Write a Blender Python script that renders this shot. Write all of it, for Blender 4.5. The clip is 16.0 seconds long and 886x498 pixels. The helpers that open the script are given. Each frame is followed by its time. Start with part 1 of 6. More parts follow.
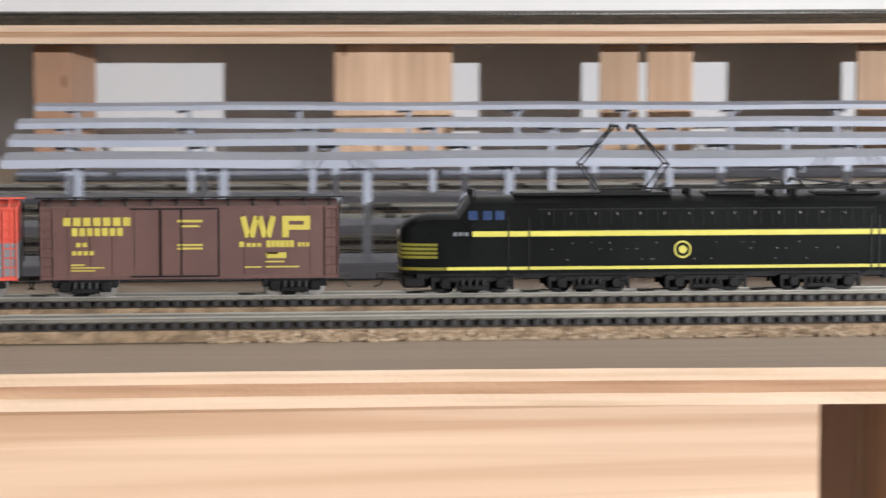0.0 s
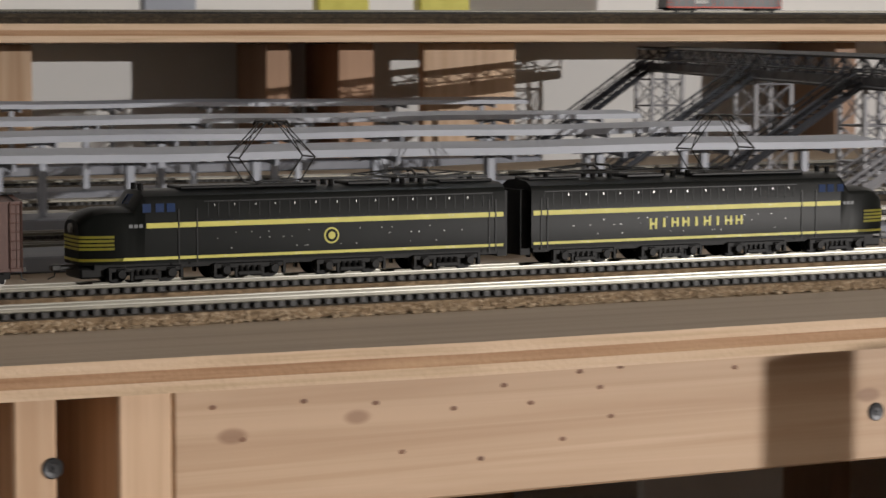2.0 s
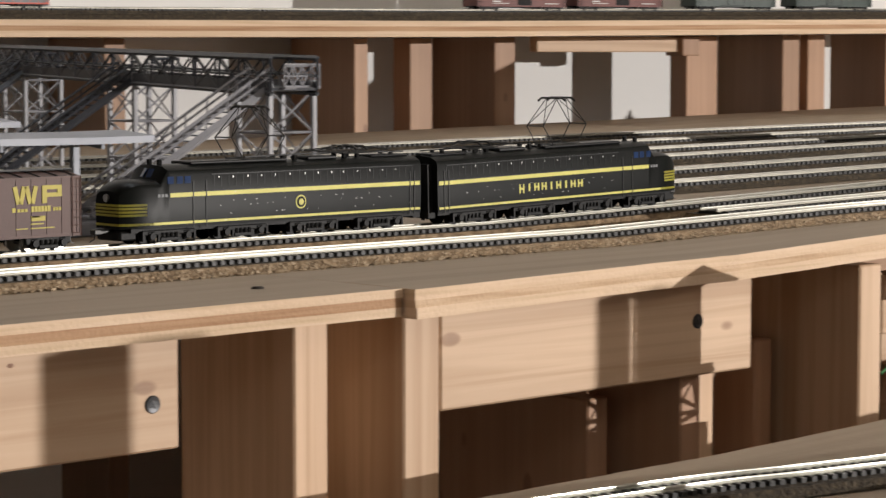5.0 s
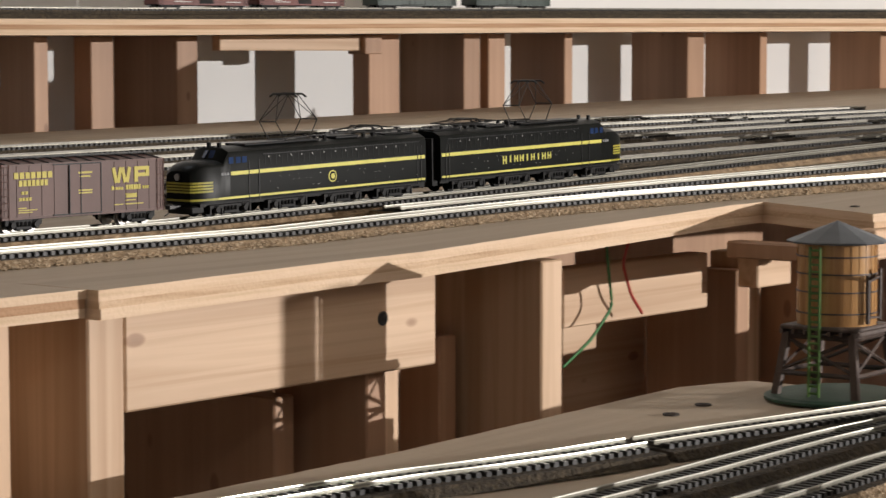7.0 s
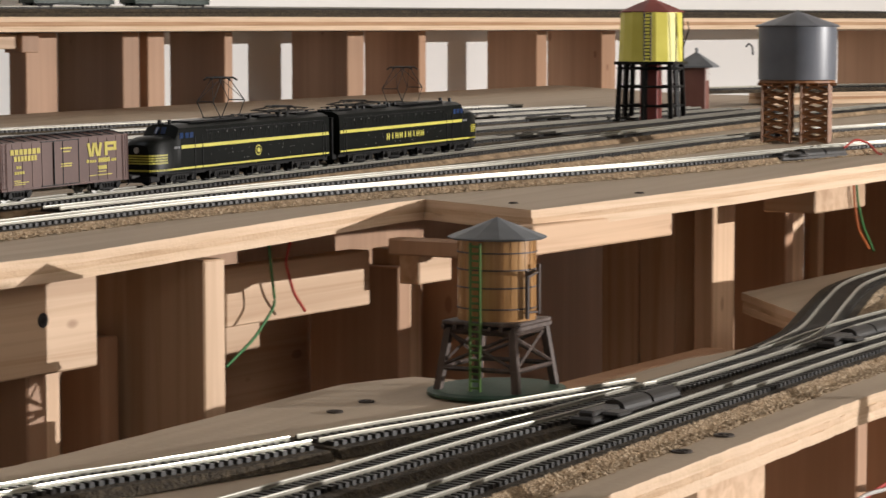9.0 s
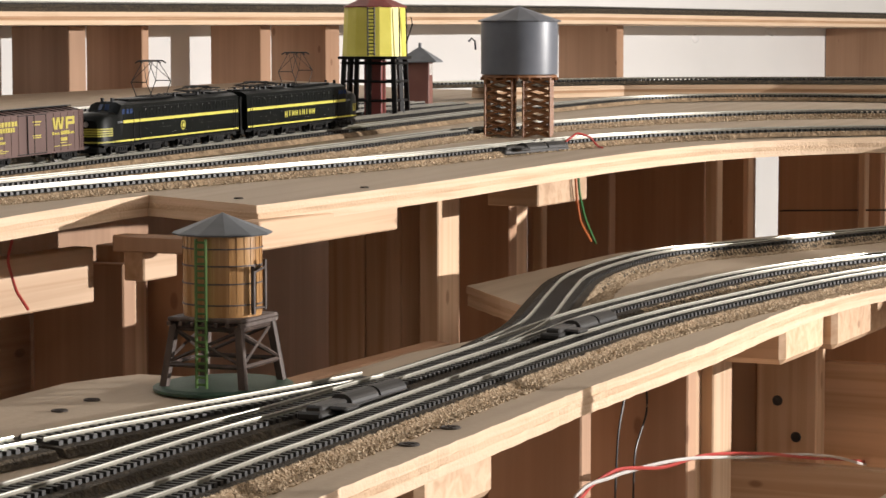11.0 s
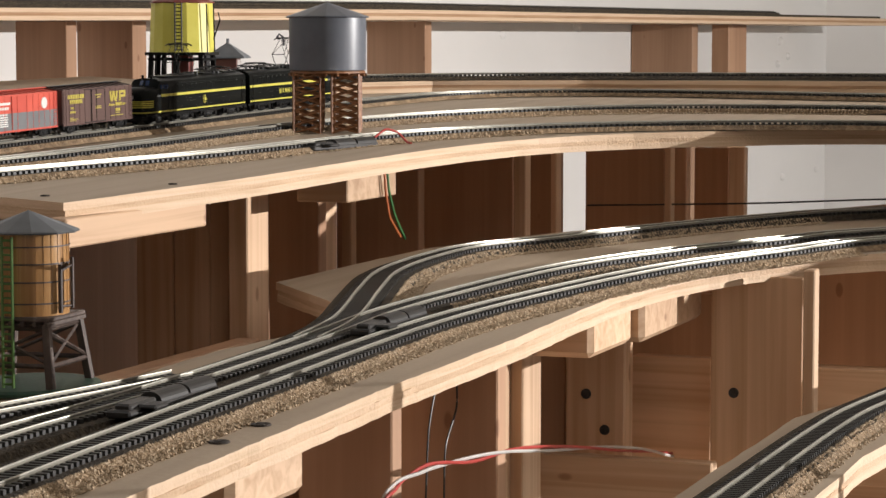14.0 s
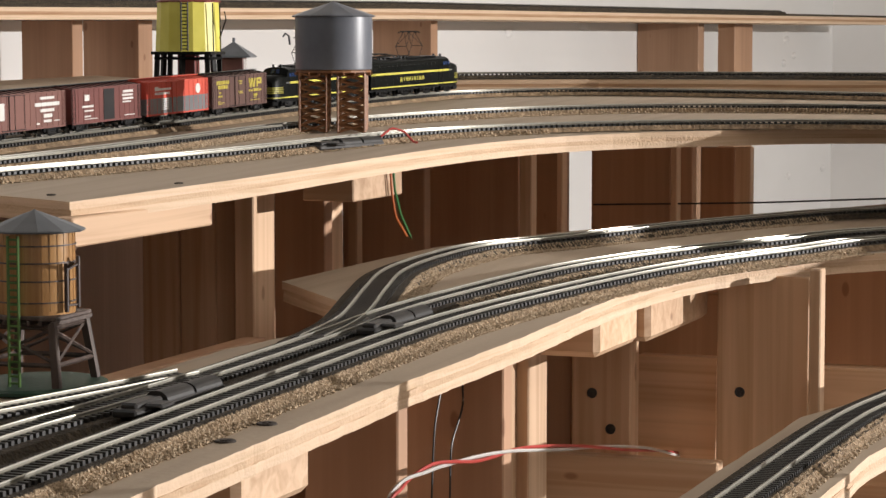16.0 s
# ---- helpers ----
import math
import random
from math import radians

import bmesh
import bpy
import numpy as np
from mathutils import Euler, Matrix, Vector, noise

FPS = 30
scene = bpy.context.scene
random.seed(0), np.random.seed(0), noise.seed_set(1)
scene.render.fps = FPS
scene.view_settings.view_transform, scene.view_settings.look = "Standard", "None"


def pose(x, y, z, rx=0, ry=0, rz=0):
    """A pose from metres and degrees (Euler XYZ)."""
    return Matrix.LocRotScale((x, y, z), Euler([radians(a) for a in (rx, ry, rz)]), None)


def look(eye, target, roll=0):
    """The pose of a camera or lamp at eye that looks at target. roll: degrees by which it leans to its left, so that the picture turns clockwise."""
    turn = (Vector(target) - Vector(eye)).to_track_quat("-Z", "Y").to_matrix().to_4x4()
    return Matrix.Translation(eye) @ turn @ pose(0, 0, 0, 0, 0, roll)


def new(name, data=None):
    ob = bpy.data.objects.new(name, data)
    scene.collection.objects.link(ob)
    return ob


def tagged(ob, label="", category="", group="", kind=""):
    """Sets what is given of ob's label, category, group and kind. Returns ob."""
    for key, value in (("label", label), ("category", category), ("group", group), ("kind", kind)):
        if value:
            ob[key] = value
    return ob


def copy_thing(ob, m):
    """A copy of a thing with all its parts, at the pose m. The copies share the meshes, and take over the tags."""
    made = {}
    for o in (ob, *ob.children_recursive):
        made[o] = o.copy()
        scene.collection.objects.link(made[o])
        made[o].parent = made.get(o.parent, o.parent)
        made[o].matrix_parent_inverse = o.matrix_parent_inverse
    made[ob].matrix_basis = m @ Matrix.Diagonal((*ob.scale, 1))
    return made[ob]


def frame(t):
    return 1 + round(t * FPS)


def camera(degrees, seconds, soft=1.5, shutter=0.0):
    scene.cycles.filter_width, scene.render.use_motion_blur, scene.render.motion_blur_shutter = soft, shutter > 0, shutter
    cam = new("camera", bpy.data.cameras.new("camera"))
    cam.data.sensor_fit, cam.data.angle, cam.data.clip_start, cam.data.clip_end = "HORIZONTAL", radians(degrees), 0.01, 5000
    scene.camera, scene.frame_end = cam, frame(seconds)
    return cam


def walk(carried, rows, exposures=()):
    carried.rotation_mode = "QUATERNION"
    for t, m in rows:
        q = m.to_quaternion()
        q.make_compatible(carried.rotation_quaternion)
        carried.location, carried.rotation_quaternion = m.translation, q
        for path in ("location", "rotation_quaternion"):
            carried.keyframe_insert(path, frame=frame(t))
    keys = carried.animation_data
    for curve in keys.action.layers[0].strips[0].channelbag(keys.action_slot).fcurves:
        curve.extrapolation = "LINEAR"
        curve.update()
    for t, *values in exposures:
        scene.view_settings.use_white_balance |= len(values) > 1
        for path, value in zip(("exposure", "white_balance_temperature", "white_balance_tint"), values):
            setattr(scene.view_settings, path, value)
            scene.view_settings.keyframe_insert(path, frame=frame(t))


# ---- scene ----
cam = camera(20.401, 16.0, 1.5, 0.4)
EYE = (0.0, 0.0, 1.1257)
# seconds, pan clockwise from the track's square, tilt
PAN = [
    (0.0, 5.568, -4.513), (0.5, 11.529, -4.500), (1.0, 17.316, -4.497), (1.5, 22.531, -4.508),
    (2.0, 26.943, -4.503), (2.5, 30.253, -4.510), (3.0, 33.291, -4.526), (3.5, 36.261, -4.541),
    (4.0, 38.855, -4.564), (4.5, 41.373, -4.582), (5.0, 43.778, -4.598), (5.2, 44.659, -4.601),
    (7.3, 52.230, -4.633), (7.5, 53.006, -4.633), (8.0, 55.009, -4.642), (8.5, 57.078, -4.654),
    (9.0, 59.000, -4.666), (9.5, 60.807, -4.684), (10.0, 62.653, -4.700), (10.2, 63.468, -4.705),
    (12.3, 66.209, -4.873), (12.5, 66.439, -4.878), (13.0, 68.385, -4.883), (13.5, 69.881, -4.872),
    (14.0, 69.842, -4.880), (14.5, 69.700, -4.879), (15.0, 69.702, -4.898), (15.5, 69.702, -4.898),
    (16.0, 69.702, -4.898)]
walk(cam, [(t, pose(*EYE, 90 + tilt, 0, -pan)) for t, pan, tilt in PAN],
     [(0.0, 0.6, 5750, 10), (0.5, 0.45, 5750, 10), (1.0, 0.08, 6000, 10), (1.5, -0.36, 6200, 10), (2.0, -0.6, 6350, 10),
      (2.5, -0.6, 6400, 10), (3.5, -0.42, 6450, 10), (5.0, -0.32, 6420, 10), (7.5, -0.29, 6340, 10), (9.0, -0.23, 6330, 10),
      (10.2, -0.05, 6330, 10), (12.5, 0.18, 6360, 10), (14.0, -0.17, 6280, 10), (16.0, -0.18, 6270, 10)])

# ---- light ----
world = bpy.data.worlds.new("room_air")
scene.world = world
world.use_nodes = True
world.node_tree.nodes["Background"].inputs[0].default_value = (1.0, 0.93, 0.84, 1)
world.node_tree.nodes["Background"].inputs[1].default_value = 0.044


def lamp(name, at, target, power, size, colour):
    data = bpy.data.lights.new(name, "AREA")
    data.shape, data.size, data.energy, data.color = "DISK", size, power, colour
    ob = new(name, data)
    ob.matrix_world = look(at, target)
    return ob


# unseen low lamp, placed from the direction of the cast shadows
lamp("ceiling_lamp_light", (3.74, -3.2, 1.5), (1.6, 1.2, 1.0), 325, 0.025, (1.0, 0.94, 0.885))
# added soft fill for left-facing sides; no lamp is known here
lamp("aisle_lamp_light", (-1.6, -1.2, 2.3), (0.4, 1.5, 1.0), 5.0, 0.5, (1.0, 0.92, 0.87))
lamp("overhead_lamp_light", (1.25, 1.9, 2.36), (1.25, 1.6, 1.0), 3.0, 0.3, (0.92, 0.96, 1.0))


# ---- materials ----
def node_mat(name, rough=0.6, metal=0.0):
    m = bpy.data.materials.new(name)
    m.use_nodes = True
    n = m.node_tree.nodes
    b = n["Principled BSDF"]
    b.inputs["Roughness"].default_value, b.inputs["Metallic"].default_value = rough, metal
    return m, n, m.node_tree.links, b


def ramp_node(n, stops):
    r = n.new("ShaderNodeValToRGB")
    while len(r.color_ramp.elements) < len(stops):
        r.color_ramp.elements.new(0.5)
    for e, (p, c) in zip(r.color_ramp.elements, stops):
        e.position, e.color = p, (*c, 1)
    return r


def varied(name, stops, scale=(30, 30, 30), detail=5, rough=0.6, metal=0.0, bump=0.0, bump_scale=200, vary=0.0, fine=None, distance=0.002):
    """A surface whose colour wanders through stops by noise of that scale per metre, with fine relief."""
    m, n, l, b = node_mat(name, rough, metal)
    co = n.new("ShaderNodeTexCoord")
    mp = n.new("ShaderNodeMapping")
    mp.inputs["Scale"].default_value = scale
    l.new(co.outputs["Object"], mp.inputs["Vector"])
    info = n.new("ShaderNodeObjectInfo")
    add = n.new("ShaderNodeVectorMath")
    add.operation = "ADD"
    mul = n.new("ShaderNodeVectorMath")
    mul.operation = "SCALE"
    l.new(mp.outputs[0], add.inputs[0])
    comb = n.new("ShaderNodeCombineXYZ")
    for i in range(3):
        l.new(info.outputs["Random"], comb.inputs[i])
    l.new(comb.outputs[0], mul.inputs[0])
    mul.inputs["Scale"].default_value = 37.0
    l.new(mul.outputs[0], add.inputs[1])
    t = n.new("ShaderNodeTexNoise")
    t.inputs["Scale"].default_value, t.inputs["Detail"].default_value = 1.0, detail
    l.new(add.outputs[0], t.inputs["Vector"])
    r = ramp_node(n, stops)
    l.new(t.outputs["Fac"], r.inputs[0])
    last = r.outputs[0]
    if fine:
        t2 = n.new("ShaderNodeTexNoise")
        t2.inputs["Scale"].default_value, t2.inputs["Detail"].default_value = fine, 3
        l.new(co.outputs["Object"], t2.inputs["Vector"])
        r2 = ramp_node(n, [(0.3, (0.75, 0.75, 0.75)), (0.7, (1.15, 1.15, 1.15))])
        l.new(t2.outputs["Fac"], r2.inputs[0])
        mx = n.new("ShaderNodeMix")
        mx.data_type, mx.blend_type = "RGBA", "MULTIPLY"
        mx.inputs[0].default_value = 1.0
        l.new(last, mx.inputs[6])
        l.new(r2.outputs[0], mx.inputs[7])
        last = mx.outputs[2]
    if vary:
        hsv = n.new("ShaderNodeHueSaturation")
        mr = n.new("ShaderNodeMapRange")
        mr.inputs[3].default_value, mr.inputs[4].default_value = 1 - vary, 1 + vary
        l.new(info.outputs["Random"], mr.inputs[0])
        l.new(mr.outputs[0], hsv.inputs["Value"])
        l.new(last, hsv.inputs["Color"])
        last = hsv.outputs[0]
    l.new(last, b.inputs["Base Color"])
    if bump:
        t3 = n.new("ShaderNodeTexNoise")
        t3.inputs["Scale"].default_value, t3.inputs["Detail"].default_value = bump_scale, 4
        l.new(co.outputs["Object"], t3.inputs["Vector"])
        bp = n.new("ShaderNodeBump")
        bp.inputs["Strength"].default_value, bp.inputs["Distance"].default_value = bump, distance
        l.new(t3.outputs["Fac"], bp.inputs["Height"])
        l.new(bp.outputs[0], b.inputs["Normal"])
    return m


def timber(name, light, dark, along, vary=0.12, knots=True):
    """Softwood with grain along the axis named, growth rings and a few knots."""
    m, n, l, b = node_mat(name, 0.55)
    co = n.new("ShaderNodeTexCoord")
    info = n.new("ShaderNodeObjectInfo")
    off = n.new("ShaderNodeVectorMath")
    off.operation = "MULTIPLY_ADD"
    comb = n.new("ShaderNodeCombineXYZ")
    for i in range(3):
        l.new(info.outputs["Random"], comb.inputs[i])
    off.inputs[1].default_value = (7.3, 3.1, 5.7)
    l.new(comb.outputs[0], off.inputs[0])
    l.new(co.outputs["Object"], off.inputs[2])
    mp = n.new("ShaderNodeMapping")
    s = [95.0, 95.0, 95.0]
    s["xyz".index(along)] = 2.2
    mp.inputs["Scale"].default_value = s
    l.new(off.outputs[0], mp.inputs["Vector"])
    warp = n.new("ShaderNodeTexNoise")
    warp.inputs["Scale"].default_value, warp.inputs["Detail"].default_value = 1.0, 4
    warp.inputs["Distortion"].default_value = 0.8
    l.new(mp.outputs[0], warp.inputs["Vector"])
    r = ramp_node(n, [(0.28, dark), (0.45, [(a + c) / 2 for a, c in zip(light, dark)]), (0.6, light), (0.85, [min(1, c * 1.08) for c in light])])
    l.new(warp.outputs["Fac"], r.inputs[0])
    last = r.outputs[0]
    mp2 = n.new("ShaderNodeMapping")
    s2 = [14.0, 14.0, 14.0]
    s2["xyz".index(along)] = 1.2
    mp2.inputs["Scale"].default_value = s2
    l.new(off.outputs[0], mp2.inputs["Vector"])
    tone = n.new("ShaderNodeTexNoise")
    tone.inputs["Scale"].default_value = 1.0
    l.new(mp2.outputs[0], tone.inputs["Vector"])
    r2 = ramp_node(n, [(0.3, (0.8, 0.74, 0.68)), (0.7, (1.1, 1.08, 1.05))])
    l.new(tone.outputs["Fac"], r2.inputs[0])
    mx = n.new("ShaderNodeMix")
    mx.data_type, mx.blend_type = "RGBA", "MULTIPLY"
    mx.inputs[0].default_value = 1.0
    l.new(last, mx.inputs[6])
    l.new(r2.outputs[0], mx.inputs[7])
    last = mx.outputs[2]
    if knots:
        v = n.new("ShaderNodeTexVoronoi")
        mp3 = n.new("ShaderNodeMapping")
        s3 = [22.0, 22.0, 22.0]
        s3["xyz".index(along)] = 11.0
        mp3.inputs["Scale"].default_value = s3
        l.new(off.outputs[0], mp3.inputs["Vector"])
        l.new(mp3.outputs[0], v.inputs["Vector"])
        v.inputs["Scale"].default_value = 1.0
        r3 = ramp_node(n, [(0.0, (0.22, 0.12, 0.07)), (0.07, (0.35, 0.2, 0.12)), (0.1, (1, 1, 1)), (1.0, (1, 1, 1))])
        l.new(v.outputs["Distance"], r3.inputs[0])
        mk = n.new("ShaderNodeMix")
        mk.data_type, mk.blend_type = "RGBA", "MULTIPLY"
        mk.inputs[0].default_value = 0.55
        l.new(last, mk.inputs[6])
        l.new(r3.outputs[0], mk.inputs[7])
        last = mk.outputs[2]
    hsv = n.new("ShaderNodeHueSaturation")
    mr = n.new("ShaderNodeMapRange")
    mr.inputs[3].default_value, mr.inputs[4].default_value = 1 - vary, 1 + vary
    l.new(info.outputs["Random"], mr.inputs[0])
    l.new(mr.outputs[0], hsv.inputs["Value"])
    l.new(last, hsv.inputs["Color"])
    l.new(hsv.outputs[0], b.inputs["Base Color"])
    bp = n.new("ShaderNodeBump")
    bp.inputs["Strength"].default_value, bp.inputs["Distance"].default_value = 0.25, 0.0006
    l.new(warp.outputs["Fac"], bp.inputs["Height"])
    l.new(bp.outputs[0], b.inputs["Normal"])
    return m


PINE_L, PINE_D = (0.66, 0.48, 0.33), (0.50, 0.33, 0.20)
M_PINE_X = timber("pine_along_x", PINE_L, PINE_D, "x")
M_PINE_Y = timber("pine_along_y", PINE_L, PINE_D, "y")
M_PINE_Z = timber("pine_along_z", PINE_L, PINE_D, "z")
# pine with shade put into its colour, for boards out of the light
M_SHADE_PINE_Z = timber("shaded_pine_along_z", (0.44, 0.275, 0.175), (0.39, 0.235, 0.145), "z", 0.16)
M_PLY_TOP = varied("plywood_face", [(0.25, (0.37, 0.285, 0.20)), (0.5, (0.43, 0.34, 0.245)), (0.8, (0.48, 0.385, 0.28))], (3, 60, 60), 6, 0.7, bump=0.15)
M_PLY_LIGHT = varied("plywood_edge_pale", [(0.25, (0.52, 0.37, 0.23)), (0.5, (0.64, 0.47, 0.32)), (0.8, (0.70, 0.53, 0.38))], (9, 9, 300), 6, 0.75, bump=0.3, bump_scale=400)
M_PLY_MID = varied("plywood_edge_middle", [(0.25, (0.44, 0.29, 0.17)), (0.5, (0.56, 0.39, 0.25)), (0.8, (0.62, 0.45, 0.31))], (14, 14, 300), 6, 0.8, bump=0.5, bump_scale=400)
M_PLY_DARK = varied("plywood_edge_core", [(0.25, (0.30, 0.16, 0.08)), (0.5, (0.42, 0.25, 0.14)), (0.8, (0.52, 0.34, 0.2))], (9, 9, 300), 6, 0.8, bump=0.4, bump_scale=400)
M_WALL = varied("wall_paint", [(0.3, (0.70, 0.69, 0.67)), (0.7, (0.78, 0.77, 0.75))], (2, 2, 2), 4, 0.85, bump=0.1, bump_scale=60)
M_CEIL = varied("ceiling_paint", [(0.3, (0.55, 0.52, 0.48)), (0.7, (0.62, 0.59, 0.55))], (2, 2, 2), 3, 0.9)
M_FLOOR = varied("concrete_floor", [(0.3, (0.16, 0.145, 0.13)), (0.7, (0.24, 0.22, 0.2))], (3, 3, 3), 6, 0.8, bump=0.2, bump_scale=80)
M_RAIL = varied("nickel_rail", [(0.3, (0.40, 0.395, 0.345)), (0.7, (0.53, 0.52, 0.46))], (20, 20, 20), 4, 0.3, 0.7)
# darker, duller copy of the nickel rail for yard and upper tracks
M_DULLRAIL = varied("dull_dark_rail", [(0.3, (0.17, 0.158, 0.14)), (0.7, (0.26, 0.245, 0.215))], (20, 20, 20), 4, 0.4, 0.5)
# darker metal for web and foot, and for turnout rails past the glare
M_WEB = varied("dark_rail_web", [(0.3, (0.17, 0.16, 0.13)), (0.7, (0.27, 0.255, 0.21))], (40, 40, 40), 4, 0.42, 0.5)
# glare along the rear track's rail sides put into a brighter web
M_WEB_GLARE = varied("glare_rail_web", [(0.3, (0.36, 0.35, 0.30)), (0.7, (0.48, 0.465, 0.40))], (40, 40, 40), 4, 0.3, 0.7)
M_TIE = varied("black_plastic_tie", [(0.3, (0.012, 0.011, 0.010)), (0.7, (0.028, 0.025, 0.022))], (60, 60, 60), 3, 0.5)
M_CORK = varied("cork_roadbed", [(0.2, (0.10, 0.065, 0.035)), (0.45, (0.22, 0.15, 0.085)), (0.6, (0.29, 0.205, 0.12)), (0.85, (0.40, 0.30, 0.19))], (170, 170, 170), 4, 0.9, bump=1.0, bump_scale=330, fine=60, distance=0.003)
M_BALLAST = varied("dark_roadbed", [(0.2, (0.02, 0.015, 0.009)), (0.5, (0.052, 0.039, 0.024)), (0.85, (0.12, 0.09, 0.055))], (260, 260, 260), 4, 0.95, bump=1.0, bump_scale=420, fine=60, distance=0.003)


# ---- building tools ----
def bm_box(bm, x0, x1, y0, y1, z0, z1, m=None, bevel=0.0):
    vs = [bm.verts.new((x, y, z)) for x in (x0, x1) for y in (y0, y1) for z in (z0, z1)]
    fs = [bm.faces.new([vs[i] for i in f]) for f in ((0, 1, 3, 2), (4, 6, 7, 5), (0, 4, 5, 1), (2, 3, 7, 6), (0, 2, 6, 4), (1, 5, 7, 3))]
    if bevel:
        es = {e for f in fs for e in f.edges}
        r = bmesh.ops.bevel(bm, geom=list(es), offset=bevel, segments=1, affect="EDGES")
        vs = list({v for f in r["faces"] for v in f.verts} | {v for v in vs if v.is_valid})
    if m is not None:
        bmesh.ops.transform(bm, matrix=m, verts=vs)
    return vs


def bm_rod(bm, a, b, r, seg=6, r2=None):
    a, b = Vector(a), Vector(b)
    d = b - a
    m = Matrix.Translation((a + b) / 2) @ d.to_track_quat("Z", "Y").to_matrix().to_4x4()
    return bmesh.ops.create_cone(bm, cap_ends=True, segments=seg, radius1=r, radius2=r if r2 is None else r2, depth=d.length, matrix=m)["verts"]


def bm_lathe(bm, profile, seg=32, centre=(0, 0)):
    rings = []
    for r, z in profile:
        rings.append([bm.verts.new((centre[0] + r * math.cos(2 * math.pi * k / seg), centre[1] + r * math.sin(2 * math.pi * k / seg), z)) for k in range(seg)])
    for a, b in zip(rings, rings[1:]):
        for k in range(seg):
            bm.faces.new((a[k], a[(k + 1) % seg], b[(k + 1) % seg], b[k]))
    bm.faces.new(list(reversed(rings[0])))
    bm.faces.new(rings[-1])


def bm_tube(bm, pts, r, seg=6):
    pts = [Vector(p) for p in pts]
    rings = []
    for i, p in enumerate(pts):
        d = (pts[min(i + 1, len(pts) - 1)] - pts[max(i - 1, 0)]).normalized()
        q = d.to_track_quat("Z", "Y").to_matrix()
        rings.append([bm.verts.new(p + q @ Vector((r * math.cos(2 * math.pi * k / seg), r * math.sin(2 * math.pi * k / seg), 0))) for k in range(seg)])
    for a, b in zip(rings, rings[1:]):
        for k in range(seg):
            bm.faces.new((a[k], a[(k + 1) % seg], b[(k + 1) % seg], b[k]))
    bm.faces.new(list(reversed(rings[0])))
    bm.faces.new(rings[-1])


KINKS = (0.45, 1.0, 1.18, 2.24, 2.95, 4.7)


def bm_prism(bm, outline, z0, z1):
    """An upright prism over a plan outline; z0 and z1 are heights or functions of the plan point, bent at KINKS alone."""
    f0 = z0 if callable(z0) else (lambda x, y: z0)
    f1 = z1 if callable(z1) else (lambda x, y: z1)
    lo = [bm.verts.new((x, y, 0.0)) for x, y in outline]
    hi = [bm.verts.new((x, y, 1.0)) for x, y in outline]
    k = len(outline)
    for i in range(k):
        bm.faces.new((lo[i], lo[(i + 1) % k], hi[(i + 1) % k], hi[i]))
    caps = [bm.faces.new(hi), bm.faces.new(list(reversed(lo)))]
    bm.normal_update()
    bmesh.ops.triangulate(bm, faces=caps, ngon_method="EAR_CLIP")
    for x in KINKS:
        bmesh.ops.bisect_plane(bm, geom=bm.verts[:] + bm.edges[:] + bm.faces[:], plane_co=(x, 0, 0), plane_no=(1, 0, 0), dist=1e-6)
    for v in bm.verts:
        v.co.z = (f1 if v.co.z > 0.5 else f0)(v.co.x, v.co.y)
    bm.normal_update()


def mesh_of(name, bm, material, smooth=False):
    bmesh.ops.recalc_face_normals(bm, faces=bm.faces)
    me = bpy.data.meshes.new(name)
    bm.to_mesh(me)
    bm.free()
    me.materials.append(material)
    if smooth:
        me.shade_smooth()
        me.set_sharp_from_angle(angle=radians(35))
    return me


def part(name, bm, material, parent=None, label="", smooth=False):
    ob = new(name, mesh_of(name, bm, material, smooth))
    if parent is not None:
        ob.parent = parent
    return tagged(ob, label)


def thing(name, at, label, category, group="", kind=""):
    e = new(name)
    e.empty_display_size = 0.02
    e.matrix_basis = at if isinstance(at, Matrix) else Matrix.Translation(at)
    return tagged(e, label, category, group, kind)


def spline(pts, step=0.01):
    """Points at even steps along a smooth line through plan points."""
    p = [np.array(q, float) for q in pts]
    p = [2 * p[0] - p[1]] + p + [2 * p[-1] - p[-2]]
    out = []
    for i in range(1, len(p) - 2):
        for u in np.linspace(0, 1, 40, endpoint=False):
            a, b, c, d = p[i - 1:i + 3]
            out.append(0.5 * (2 * b + (c - a) * u + (2 * a - 5 * b + 4 * c - d) * u * u + (3 * b - a - 3 * c + d) * u ** 3))
    out.append(p[-2])
    out = np.array(out)
    s = np.concatenate([[0], np.cumsum(np.hypot(*np.diff(out, axis=0).T))])
    k = np.arange(0, s[-1], step)
    return np.stack([np.interp(k, s, out[:, 0]), np.interp(k, s, out[:, 1])], 1)


def rise(x, y=0):
    """The grade of the main deck's far part."""
    return 0.0238 * max(0.0, x - 1.18)


def low_rise(x, y=0):
    """The gentler grade of the lower deck."""
    return 0.018 * max(0.0, x - 1.0)


# ---- room ----
def slab(name, x0, x1, y0, y1, z0, z1, mat, kind="structure"):
    bm = bmesh.new()
    bm_box(bm, x0, x1, y0, y1, z0, z1)
    return tagged(part(name, bm, mat), kind=kind)


slab("floor", -4.0, 8.0, -4.0, 5.0, -0.1, 0.0, M_FLOOR)
slab("ceiling", -4.0, 8.0, -4.0, 5.0, 2.4, 2.5, M_CEIL)
slab("wall_south", -4.0, 8.0, -4.1, -4.0, 0.0, 2.4, M_WALL)
slab("wall_west", -4.1, -4.0, -4.0, 5.0, 0.0, 2.4, M_WALL)
slab("wall_east", 7.5, 7.6, -4.0, 5.0, 0.0, 2.4, M_WALL)
